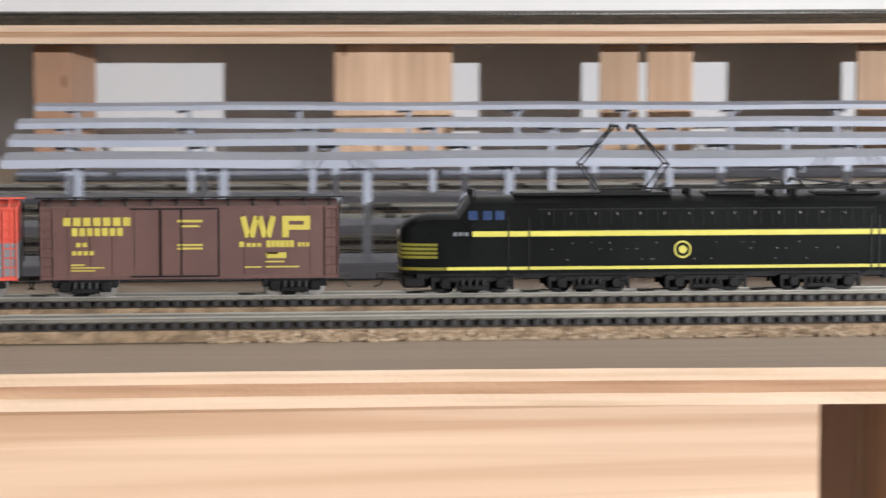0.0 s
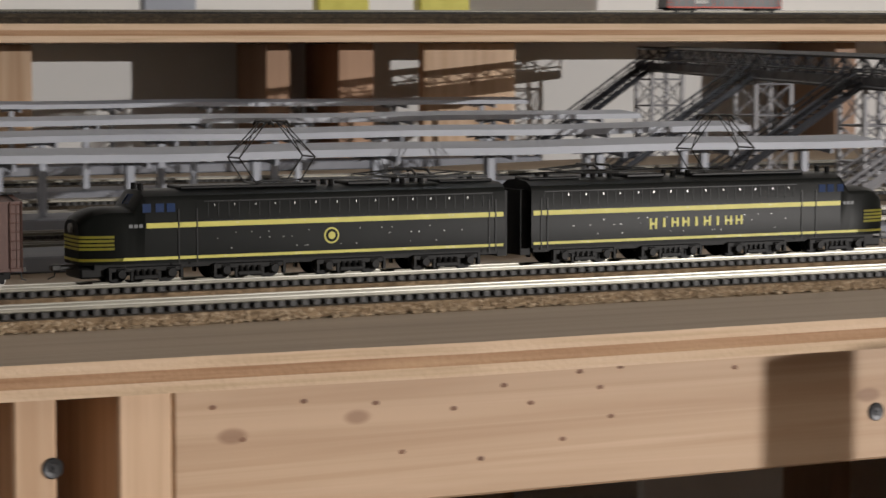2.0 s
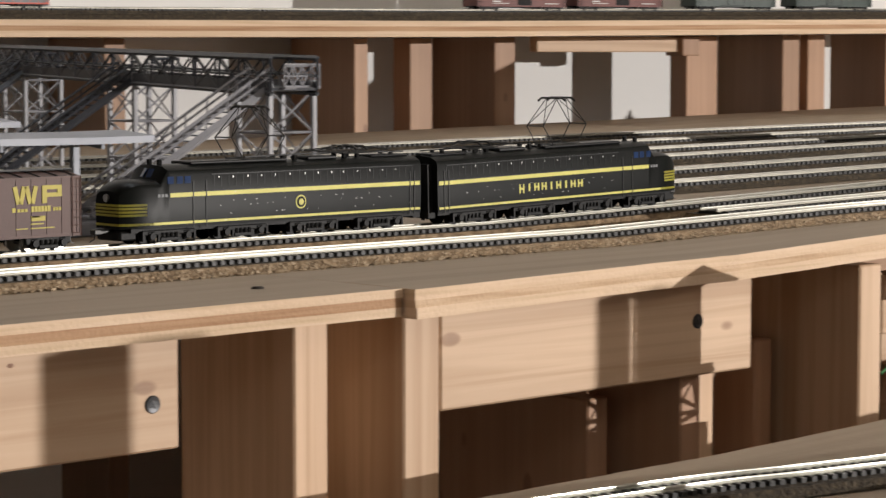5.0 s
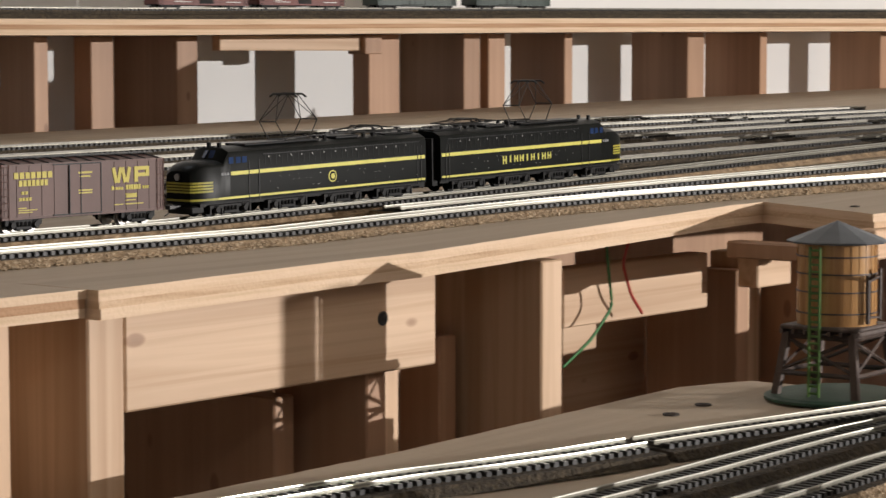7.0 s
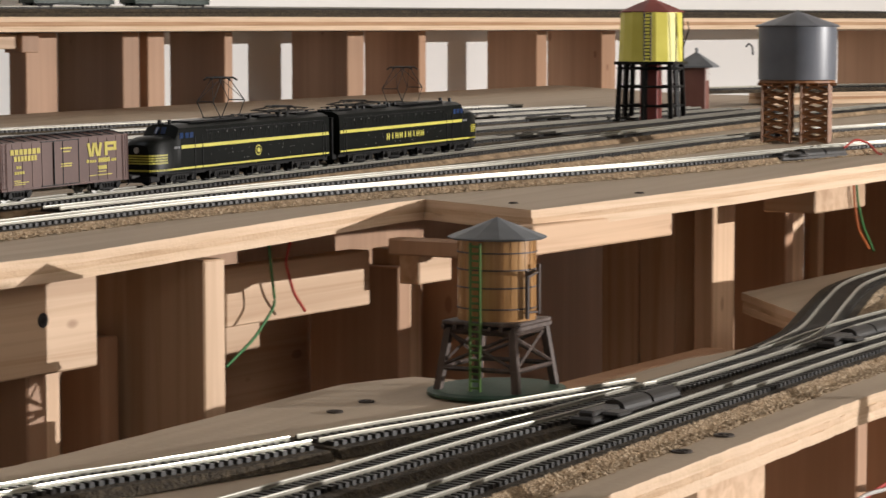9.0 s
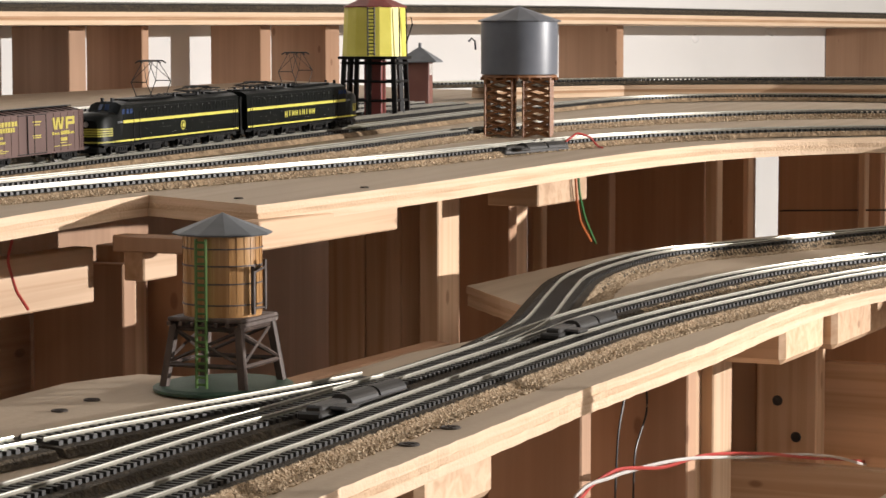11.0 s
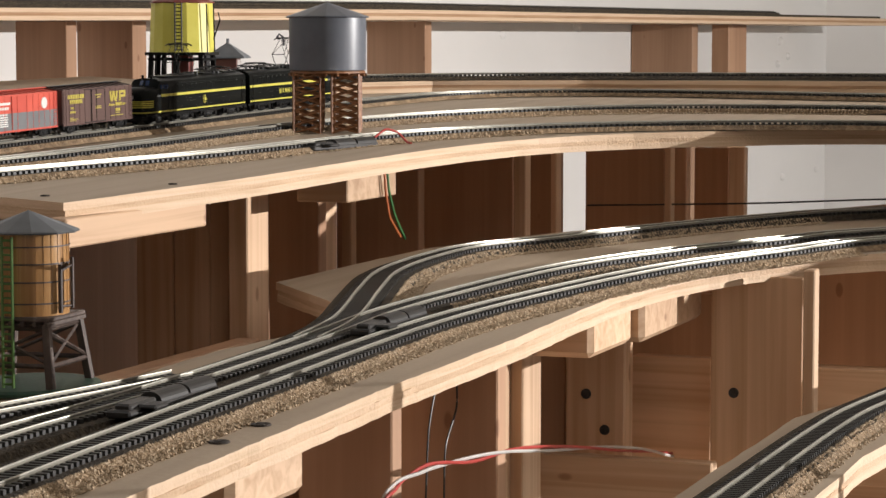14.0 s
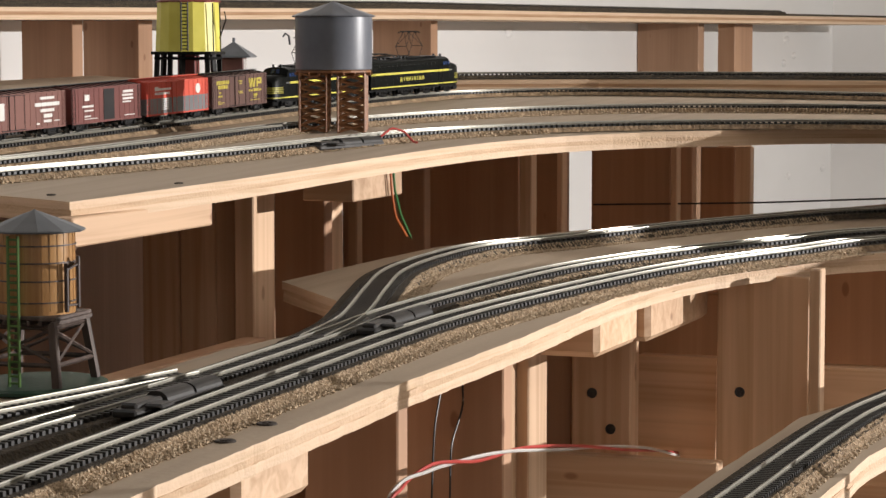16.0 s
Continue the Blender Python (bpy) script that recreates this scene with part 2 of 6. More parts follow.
# the back wall and all that stands along it run at a slant to the tracks
SLANT = math.atan(0.2)
BACK = Matrix.Translation((0, 2.69, 0)) @ Matrix.Rotation(-SLANT, 4, "Z")
wall = slab("wall_north", -4.3, 8.0, 0.308, 0.408, 0.0, 2.4, M_WALL)
wall.matrix_basis = BACK


def upper_z(u):
    return 1.1257 + float(np.interp(u, [0.45, 2.24, 2.95, 4.7, 6.8], [0.012, 0.018, 0.025, 0.038, 0.038]))


# ---- decks ----
def ragged(outline, seed, rough=0.0007):
    """A sawn outline, torn a little differently in each veneer."""
    rng = random.Random(seed)
    return [(x + rng.uniform(-rough, rough), y + rng.uniform(-rough, rough)) for x, y in outline]


def layered_deck(name, label, outline, z0, layers, at=None, core=None):
    """Plywood in three layers, the core set back a little."""
    e = thing(name, at if at is not None else (0, 0, 0), label, "plywood deck", kind="structure")
    z = 0.0
    for k, t in enumerate(layers):
        bm = bmesh.new()
        lo, hi = z, z + t
        bm_prism(bm, ragged(outline, len(outline) * 7 + k), lambda x, y: z0(x, y) + lo, lambda x, y: z0(x, y) + hi)
        top = k == len(layers) - 1
        ob = part("face_veneer" if top else "ply_layer", bm, M_PLY_LIGHT if k % 2 == 0 else core or M_PLY_DARK, e)
        if top:
            ob.data.materials.append(M_PLY_TOP)
            for f in ob.data.polygons:
                if f.normal.z > 0.9:
                    f.material_index = 1
        z += t
    return e


def dense(pts, step=0.03):
    out = []
    for (x0, y0), (x1, y1) in zip(pts, pts[1:] + pts[:1]):
        k = max(1, int(math.hypot(x1 - x0, y1 - y0) / step))
        out += [(x0 + (x1 - x0) * i / k, y0 + (y1 - y0) * i / k) for i in range(k)]
    return out


main_front = [(-1.6, 0.99), (0.1, 0.975), (0.5, 0.952), (0.885, 0.955)]
main_right = [(0.886, 0.945), (1.10, 0.966), (1.30, 0.976), (1.575, 0.988), (1.61, 0.984)] + [tuple(p) for p in spline([(1.555, 0.859), (1.69, 0.840), (1.82, 0.825), (1.994, 0.814), (2.173, 0.795), (2.32, 0.755), (2.42, 0.685), (2.49, 0.59), (2.54, 0.495), (2.56, 0.3), (2.5, 0.0), (2.4, -0.3)], 0.03)]
back_r = [(3.35, -0.3), (3.42, 0.4), (3.42, 0.9), (3.40, 1.3), (3.48, 1.65), (3.77, 2.03), (2.98, 2.21), (2.33, 2.31), (0.886, 2.56)]
layered_deck("main_deck_near", "pale plywood train deck with raw layered edge", dense(main_front + [(0.885, 2.56), (-1.6, 3.05)]), lambda x, y: 0.985, (0.005, 0.005, 0.005))
layered_deck("main_deck_far", "pale plywood train deck with curved raw edge", dense(main_right + back_r, 0.016), lambda x, y: 0.984 + rise(x), (0.006, 0.004, 0.006), core=M_PLY_MID)
layered_deck("upper_deck", "upper plywood deck with raw layered edge", dense([(-2.0, 0.0), (7.4, 0.0), (7.4, 0.306), (-2.0, 0.306)], 0.2), lambda x, y: upper_z(x), (0.007, 0.006, 0.007), BACK)
lower_outline = [(-1.2, 0.48), (0.4, 0.505), (1.044, 0.531), (1.365, 0.533), (1.515, 0.529)] + [tuple(p) for p in spline([(1.60, 0.527), (1.72, 0.529), (1.865, 0.527), (1.99, 0.509), (2.11, 0.462), (2.198, 0.394), (2.30, 0.25), (2.36, 0.0), (2.36, -0.3)], 0.03)] + [
                 (2.95, -0.3), (2.90, 0.2), (2.72, 0.48), (2.48, 0.63), (2.293, 0.735), (2.133, 0.795), (2.023, 0.806), (1.836, 0.819), (1.70, 0.70), (1.593, 0.672), (1.468, 0.696), (1.325, 0.699), (1.32, 0.815), (1.272, 0.838), (0.948, 0.833), (-1.2, 0.80)]
layered_deck("lower_deck", "lower plywood train deck with raw edge", dense(lower_outline, 0.012), lambda x, y: 0.896 + low_rise(x), (0.006, 0.004, 0.006), core=M_PLY_MID)
layered_deck("bottom_deck", "lowest plywood strip under a single track", dense([(0.9, 0.29), (1.5, 0.293), (1.6, 0.293), (1.65, 0.288), (1.9, 0.262), (2.2, 0.17), (2.3, 0.25), (2.05, 0.31), (1.885, 0.336), (1.751, 0.37), (1.4, 0.373), (0.9, 0.373)]), lambda x, y: 0.8355, (0.006, 0.004, 0.006), core=M_PLY_MID)


# ---- timber ----
def board(name, label, x0, x1, y0, y1, z0, z1, mat, at=None, group=""):
    bm = bmesh.new()
    cx, cy, cz = (x0 + x1) / 2, (y0 + y1) / 2, (z0 + z1) / 2
    bm_box(bm, x0 - cx, x1 - cx, y0 - cy, y1 - cy, z0 - cz, z1 - cz, bevel=0.0045 if name == "deck_block" else 0.0012)
    ob = part(name, bm, mat)
    ob.matrix_basis = (at or Matrix.Identity(4)) @ Matrix.Translation((cx, cy, cz))
    return tagged(ob, label, "timber board", group)


# uprights under the upper deck: start, end along the wall, depth where it stands edge on
UPRIGHTS = [(-0.223, -0.179, 0.121), (0.125, 0.258, None), (0.478, 0.529, None), (0.425, 0.469, None), (0.710, 0.827, None), (1.092, 1.120, 0.246), (1.177, 1.219, 0.230), (1.278, 1.390, None), (1.798, 1.826, 0.172), (2.152, 2.173, 0.170), (2.237, 2.272, 0.043), (2.371, 2.405, 0.157), (2.698, 2.754, 0.039), (2.875, 2.907, 0.150), (2.923, 2.956, 0.019), (3.076, 3.093, 0.126), (3.342, 3.380, 0.129), (3.510, 3.527, 0.126), (3.810, 3.838, 0.115), (3.991, 4.031, 0.128), (4.977, 5.004, 0.148), (6.277, 6.311, 0.186), (6.497, 6.611, 0.049)]
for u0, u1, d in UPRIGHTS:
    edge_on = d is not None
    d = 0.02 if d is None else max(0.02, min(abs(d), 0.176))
    # edge-on boards use the shade-darkened pine
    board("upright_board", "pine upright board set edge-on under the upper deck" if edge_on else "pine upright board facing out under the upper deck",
          u0, u1, 0.13, 0.13 + d, 0.0, upper_z(u0) - 0.001, M_SHADE_PINE_Z if edge_on else M_PINE_Z, BACK, "uprights along the wall")

# fascia rails just under the main deck's front edge
F0 = 0.985
for x0, x1 in ((-1.2, 0.252), (0.371, 0.759), (0.942, 1.215)):
    board("fascia_rail", "pale pine rail screwed under the deck's front edge", x0, x1, F0, F0 + 0.019, 0.925, 0.9835, M_PINE_X, group="rails under the deck edge")
for x0, x1, z0, d in ((0.239, 0.2525, 0.0, 0.11), (0.300, 0.319, 0.0, 0.12), (0.346, 0.3705, 0.0, 0.11), (0.835, 0.859, 0.0, 0.098), (0.914, 0.9415, 0.0, 0.11), (1.328, 1.352, 0.0, 0.096)):
    board("front_upright", "pine upright board holding the main deck", x0, x1, F0 + (0.0195 if x0 < 0.29 else 0.0), F0 + d, z0, 0.9835, M_PINE_Z, group="uprights under the main deck")


# ---- tracks ----
def sweep(bm, line, z_of, profile):
    """A profile of (offset to the left, height) swept along a plan line."""
    rings = []
    n = len(line)
    for i, (x, y) in enumerate(line):
        d = line[min(i + 1, n - 1)] - line[max(i - 1, 0)]
        d = d / np.hypot(*d)
        z = z_of(x, y)
        rings.append([bm.verts.new((x - d[1] * o, y + d[0] * o, z + h)) for o, h in profile])
    k = len(profile)
    for a, b in zip(rings, rings[1:]):
        for j in range(k):
            bm.faces.new((a[j], a[(j + 1) % k], b[(j + 1) % k], b[j]))
    bm.faces.new(rings[0])
    bm.faces.new(list(reversed(rings[-1])))


tie_mesh = None


def rail_profile(o):
    return [(o - 0.0012, 0.007), (o + 0.0012, 0.007), (o + 0.0012, 0.0073), (o + 0.0003, 0.0076), (o + 0.0003, 0.0086), (o + 0.0007, 0.0089), (o + 0.0006, 0.0094), (o, 0.0096), (o - 0.0006, 0.0094), (o - 0.0007, 0.0089), (o - 0.0003, 0.0086), (o - 0.0003, 0.0076), (o - 0.0012, 0.0073)]


def track(label, pts, z_of, bed=M_BALLAST, single=None, bed_half=0.023, metal=M_RAIL, web=M_WEB):
    """Nickel rails on black ties over a roadbed. single: the stretch of x whose ties are separate pieces."""
    global tie_mesh
    line = spline(pts)
    e = thing("model_track", (0, 0, 0), label, "model track", "tracks on the decks")
    bm = bmesh.new()
    sweep(bm, line, z_of, [(-bed_half - 0.004, 0.0003), (bed_half + 0.004, 0.0003), (bed_half, 0.005), (-bed_half, 0.005)])
    bed_part = part("roadbed", bm, M_BALLAST, e)
    bed_part.data.materials.append(bed)
    for f in bed_part.data.polygons:
        f.material_index = 0 if f.normal.z > 0.9 else 1
    for o in (-0.0083, 0.0083):
        bm = bmesh.new()
        sweep(bm, line, z_of, rail_profile(o))
        rail = part("rail", bm, metal, e)
        rail.data.materials.append(web)
        for i, f in enumerate(rail.data.polygons):
            f.material_index = 0 if 5 <= i % 13 <= 8 else 1
    fine = spline(pts, 0.0062)
    if tie_mesh is None:
        bm = bmesh.new()
        bm_box(bm, -0.0015, 0.0015, -0.0152, 0.0152, 0.0045, 0.0074)
        tie_mesh = mesh_of("tie", bm, M_TIE)
    bm = bmesh.new()
    rest = 0
    made = 0
    for i in range(1, len(fine) - 1):
        d = fine[i + 1] - fine[i - 1]
        x, y = fine[i]
        m = Matrix.Translation((x, y, z_of(x, y))) @ Matrix.Rotation(math.atan2(d[1], d[0]), 4, "Z")
        if single and single[0] < x < single[1] and made < 290:
            t = new("tie", tie_mesh)
            t.parent, t.matrix_basis = e, m
            made += 1
        else:
            vs = [bm.verts.new(m @ v.co) for v in tie_mesh.vertices]
            for p in tie_mesh.polygons:
                bm.faces.new([vs[j] for j in p.vertices])
            rest += 1
    if rest:
        tagged(part("sleeper_strip", bm, M_TIE, e), kind="stuff")
    else:
        bm.free()
    return e


def main_z(x, y):
    return 1.0003 + rise(x)


def low_z(x, y):
    return 0.9123 + low_rise(x)


PATH_T = [(-1.6, 1.1975), (0.0, 1.1975), (0.8, 1.1975), (1.2, 1.197), (1.6, 1.189), (2.0, 1.188), (2.4, 1.184), (2.65, 1.182), (2.9, 1.165), (3.08, 1.135), (3.18, 1.05), (3.21, 0.9), (3.18, 0.72), (3.14, 0.56), (3.08, 0.2), (3.0, -0.1)]
track("train's main track with nickel rails on black ties", PATH_T, main_z, M_CORK)
track("front main track with nickel rails on cork", [(-1.6, 1.10), (0.6, 1.10), (1.0, 1.098), (1.3, 1.088), (1.5, 1.066), (1.7, 1.012), (1.92, 0.944), (2.1, 0.91), (2.24, 0.88), (2.34, 0.835), (2.425, 0.758), (2.50, 0.63), (2.53, 0.453), (2.48, 0.2), (2.4, -0.1)], main_z, M_CORK, (0.0, 1.75))
track("branch track curving over the main deck", [(1.35, 1.135), (1.55, 1.118), (1.75, 1.09), (1.9, 1.068), (2.09, 1.056), (2.33, 1.045), (2.53, 0.998), (2.69, 0.922), (2.79, 0.815), (2.835, 0.681), (2.84, 0.51), (2.8, 0.2), (2.7, -0.1)], main_z, M_CORK)
for ys in ((1.53, 1.45, 1.34, 1.27, 1.25), (1.62, 1.55, 1.46, 1.38, 1.30), (1.84, 1.75, 1.63, 1.50, 1.36), (1.93, 1.90, 1.75, 1.60, 1.44), (2.16, 2.06, 1.90, 1.72, 1.52), (2.26, 2.20, 2.06, 1.86, 1.62)):
    track("yard track behind the train", list(zip((-1.6, 0.9, 1.6, 2.3, 2.9), ys)), main_z, M_BALLAST, metal=M_DULLRAIL)
track("front track on the lower deck with bright rails", [(-1.0, 0.52), (0.3, 0.56), (0.98, 0.588), (1.13, 0.591), (1.31, 0.593), (1.583, 0.593), (1.78, 0.569), (1.97, 0.528), (2.12, 0.467), (2.25, 0.405), (2.45, 0.2), (2.5, -0.1)], low_z, M_CORK, (0.75, 2.4))
track("second track on the lower deck", [(0.4, 0.63), (0.8, 0.648), (1.087, 0.651), (1.196, 0.644), (1.328, 0.638), (1.503, 0.638), (1.625, 0.643), (1.75, 0.636), (1.94, 0.612), (2.09, 0.561), (2.225, 0.489), (2.335, 0.425), (2.55, 0.2), (2.62, -0.1)], low_z)
track("spur track bowing out on the lower deck", [(1.48, 0.640), (1.588, 0.656), (1.75, 0.703), (1.87, 0.735), (1.98, 0.745), (2.09, 0.737), (2.18, 0.692), (2.33, 0.624), (2.47, 0.543), (2.56, 0.468), (2.75, 0.2), (2.8, -0.1)], low_z)
track("rear track on the lower deck with glare-bright rails", [(0.0, 0.79), (0.6, 0.78), (0.86, 0.762), (0.96, 0.742), (1.06, 0.720)], low_z, web=M_WEB_GLARE)
# darker rails from where the glare on the rear track ends
track("turnout rails joining the lower tracks, darkened past the glare", [(1.0602, 0.71995), (1.11, 0.708), (1.24, 0.672), (1.33, 0.650)], low_z, metal=M_WEB)
track("lowest track on a narrow strip", [(0.9, 0.332), (1.38, 0.332), (1.66, 0.330), (1.80, 0.320), (2.0, 0.285), (2.2, 0.215)], lambda x, y: 0.8518, M_CORK)
track("track along the upper deck", [(-1.5, 3.05), (2.0, 2.35), (6.5, 1.45)], lambda x, y: upper_z(x / math.cos(SLANT)) + 0.0263, metal=M_DULLRAIL)
bm = bmesh.new()
bm_prism(bm, dense([(-2.0, 0.022), (7.3, 0.022), (7.3, 0.11), (-2.0, 0.11)], 0.2), lambda x, y: upper_z(x) + 0.0202, lambda x, y: upper_z(x) + 0.0262)
ob = part("roadbed_board", bm, M_BALLAST)
ob.matrix_basis = BACK
tagged(ob, "dark roadbed board along the upper deck edge", "roadbed board", kind="structure")


# ---- train ----
M_BLACK = varied("black_green_enamel", [(0.3, (0.004, 0.0046, 0.004)), (0.7, (0.008, 0.009, 0.008))], (30, 30, 30), 4, 0.34, bump=0.25, bump_scale=2600, distance=0.00008)
M_BLACK.node_tree.nodes["Principled BSDF"].inputs["Specular IOR Level"].default_value = 0.07
M_ROOF = varied("black_roof", [(0.3, (0.005, 0.005, 0.005)), (0.7, (0.010, 0.010, 0.010))], (40, 40, 40), 4, 0.4)
M_ROOF.node_tree.nodes["Principled BSDF"].inputs["Specular IOR Level"].default_value = 0.2
M_YELLOW = varied("yellow_paint", [(0.3, (0.52, 0.47, 0.06)), (0.7, (0.62, 0.57, 0.09))], (60, 60, 60), 3, 0.45)
M_LETTER = varied("yellow_lettering", [(0.3, (0.40, 0.33, 0.04)), (0.7, (0.50, 0.42, 0.06))], (60, 60, 60), 3, 0.55)
M_TRUCK = varied("black_truck_plastic", [(0.3, (0.006, 0.006, 0.006)), (0.7, (0.016, 0.0155, 0.015))], (120, 120, 120), 3, 0.45)
M_TRUCK.node_tree.nodes["Principled BSDF"].inputs["Specular IOR Level"].default_value = 0.15
M_WIRE = varied("dark_steel_wire", [(0.3, (0.02, 0.02, 0.02)), (0.7, (0.05, 0.048, 0.045))], (50, 50, 50), 3, 0.4, 0.5)
# blue reflection put into the dark glass colour
M_GLASS = varied("blue_sheen_cab_glass", [(0.3, (0.012, 0.025, 0.07)), (0.7, (0.025, 0.05, 0.13))], (40, 40, 40), 2, 0.08)
M_STEEL = varied("bright_wheel_steel", [(0.3, (0.45, 0.44, 0.42)), (0.7, (0.6, 0.59, 0.57))], (80, 80, 80), 3, 0.3, 0.9)
M_BROWN = varied("freight_brown", [(0.3, (0.075, 0.034, 0.026)), (0.7, (0.105, 0.05, 0.038))], (30, 30, 30), 4, 0.55, bump=0.05, bump_scale=400)
M_OXIDE = varied("oxide_red_brown", [(0.3, (0.12, 0.03, 0.024)), (0.7, (0.16, 0.045, 0.035))], (30, 30, 30), 4, 0.55)
M_SALMON = varied("dusty_brown", [(0.3, (0.15, 0.058, 0.045)), (0.7, (0.19, 0.08, 0.06))], (30, 30, 30), 4, 0.55)
M_RED = varied("bright_red_paint", [(0.3, (0.50, 0.06, 0.035)), (0.7, (0.62, 0.09, 0.05))], (30, 30, 30), 4, 0.5)
M_GREY = varied("mid_grey_paint", [(0.3, (0.13, 0.135, 0.14)), (0.7, (0.18, 0.185, 0.19))], (30, 30, 30), 4, 0.5)
M_WHITE = varied("white_lettering", [(0.3, (0.6, 0.59, 0.56)), (0.7, (0.72, 0.71, 0.68))], (60, 60, 60), 2, 0.5)
M_DOOR_SHADE = varied("doorway_shade", [(0.3, (0.006, 0.005, 0.005)), (0.7, (0.012, 0.01, 0.01))], (30, 30, 30), 2, 0.8)

HALF = 0.1208


def loco_section(x, k):
    """Half width, sill, eave and roof heights of the loco body at x; the cab end is at -HALF. k picks the ring point."""
    w, top, eave = 0.0172, 0.0475, 0.0415
    d = x + HALF
    if d < 0.028:
        q = math.sqrt(max(0.0, 1 - (1 - d / 0.028) ** 2))
        w = 0.0172 * (0.58 + 0.42 * q)
        top = 0.031 + 0.008 * min(1.0, 1.2 * q)
        eave = top - 0.005
    elif d < 0.0335:
        q = (d - 0.028) / 0.0055
        top = 0.039 + 0.0085 * q
        eave = min(0.0415, top - 0.004)
    sill = 0.0102
    ring = [(-w, sill), (-w, eave), (-w * 0.93, eave + (top - eave) * 0.45), (-w * 0.62, eave + (top - eave) * 0.86), (0, top), (w * 0.62, eave + (top - eave) * 0.86), (w * 0.93, eave + (top - eave) * 0.45), (w, eave), (w, sill)]
    return ring


def truck_parts(parent, x, half_base=0.0145, wheel=0.0052, heavy=False):
    """Side frames with journal boxes, springs and brake hangers over two wheelsets."""
    bm = bmesh.new()
    out = 0.0146 if heavy else 0.0128
    for sy in (-1, 1):
        y = out * sy
        bm_box(bm, x - half_base - 0.0058, x + half_base + 0.0058, y - 0.0011, y + 0.0011, 0.0058 if heavy else 0.0046, 0.0088, bevel=0.0005)
        bm_box(bm, x - 0.0070, x + 0.0070, y - 0.0016, y + 0.0016, 0.0018, 0.0046, bevel=0.0006)
        for k in range(4):
            bm_rod(bm, (x - 0.0051 + k * 0.0034, y + sy * 0.0012, 0.0044), (x - 0.0051 + k * 0.0034, y + sy * 0.0012, 0.0072), 0.0011, 7)
        for sx in (-1, 1):
            bm_box(bm, x + sx * half_base - 0.0026, x + sx * half_base + 0.0026, y - 0.0018, y + 0.0018, 0.0026, 0.0080, bevel=0.0006)
            bm_rod(bm, (x + sx * half_base, y, 0.0052), (x + sx * half_base, y + sy * 0.0030, 0.0052), 0.0021, 12)
            bm_box(bm, x + sx * (half_base - 0.0062) - 0.0008, x + sx * (half_base - 0.0062) + 0.0008, y - 0.0009, y + 0.0009, 0.0014, 0.0075)
            if heavy:
                bm_box(bm, x + sx * (half_base + 0.0058) - 0.0007, x + sx * (half_base + 0.0058) + 0.0007, y - 0.0014, y + 0.0014, 0.0024, 0.0084)
    bm_box(bm, x - 0.01, x + 0.01, -0.011, 0.011, 0.004, 0.0088)
    part("truck", bm, M_TRUCK, parent)
    for sx in (-1, 1):
        bm = bmesh.new()
        for sy in (-1, 1):
            bm_rod(bm, (x + sx * half_base, sy * 0.0068, wheel), (x + sx * half_base, sy * 0.0092, wheel), wheel, 18)
            bm_rod(bm, (x + sx * half_base, sy * 0.0062, wheel), (x + sx * half_base, sy * 0.0068, wheel), wheel + 0.0007, 18)
        bm_rod(bm, (x + sx * half_base, -0.009, wheel), (x + sx * half_base, 0.009, wheel), 0.001, 8)
        part("wheelset", bm, M_STEEL if wheel < 0.0056 else M_TRUCK, parent)


def pantograph(parent, x, z, up=True):
    """Base frame with four lower arms, four upper arms and two collector bars."""
    h = 0.0325 if up else 0.004
    knee = 0.0215 if up else 0.030
    bm = bmesh.new()
    for sx in (-1, 1):
        bm_rod(bm, (x + sx * 0.012, -0.0095, z), (x + sx * 0.012, 0.0095, z), 0.0008, 5)
    for sy in (-1, 1):
        bm_rod(bm, (x - 0.012, sy * 0.0095, z), (x + 0.012, sy * 0.0095, z), 0.0008, 5)
    base = part("pantograph", bm, M_WIRE, parent, "raised wire pantograph" if up else "folded wire pantograph")
    for sx in (-1, 1):
        bm = bmesh.new()
        for sy in (-1, 1):
            bm_rod(bm, (x + sx * 0.012, sy * 0.0085, z), (x + sx * knee, sy * 0.0081, z + h * 0.42), 0.00042, 5)
        bm_rod(bm, (x + sx * knee, -0.0082, z + h * 0.42), (x + sx * knee, 0.0082, z + h * 0.42), 0.0005, 5)
        part("lower_arm", bm, M_WIRE, base)
        bm = bmesh.new()
        for sy in (-1, 1):
            bm_rod(bm, (x + sx * knee, sy * 0.0081, z + h * 0.42), (x + sx * 0.0045, sy * 0.0051, z + h), 0.00036, 5)
            bm_rod(bm, (x + sx * knee, sy * 0.0081, z + h * 0.42), (x + sx * 0.0045, -sy * 0.0047, z + h), 0.0003, 5)
        part("upper_arm", bm, M_WIRE, base)
        bm = bmesh.new()
        bm_tube(bm, [(x + sx * 0.0045, -0.0135, z + h - 0.002), (x + sx * 0.0045, -0.010, z + h), (x + sx * 0.0045, 0.010, z + h), (x + sx * 0.0045, 0.0135, z + h - 0.002)], 0.0008, 5)
        part("collector_bar", bm, M_WIRE, base)
    return base


def side_plate(bm, x0, x1, z0, z1, y, t=0.0003, sides=(-1, 1)):
    """A thin raised mark on the body sides at half width y."""
    for s in sides:
        a, b = sorted((s * y, s * (y + t)))
        bm_box(bm, x0, x1, a, b, z0, z1)


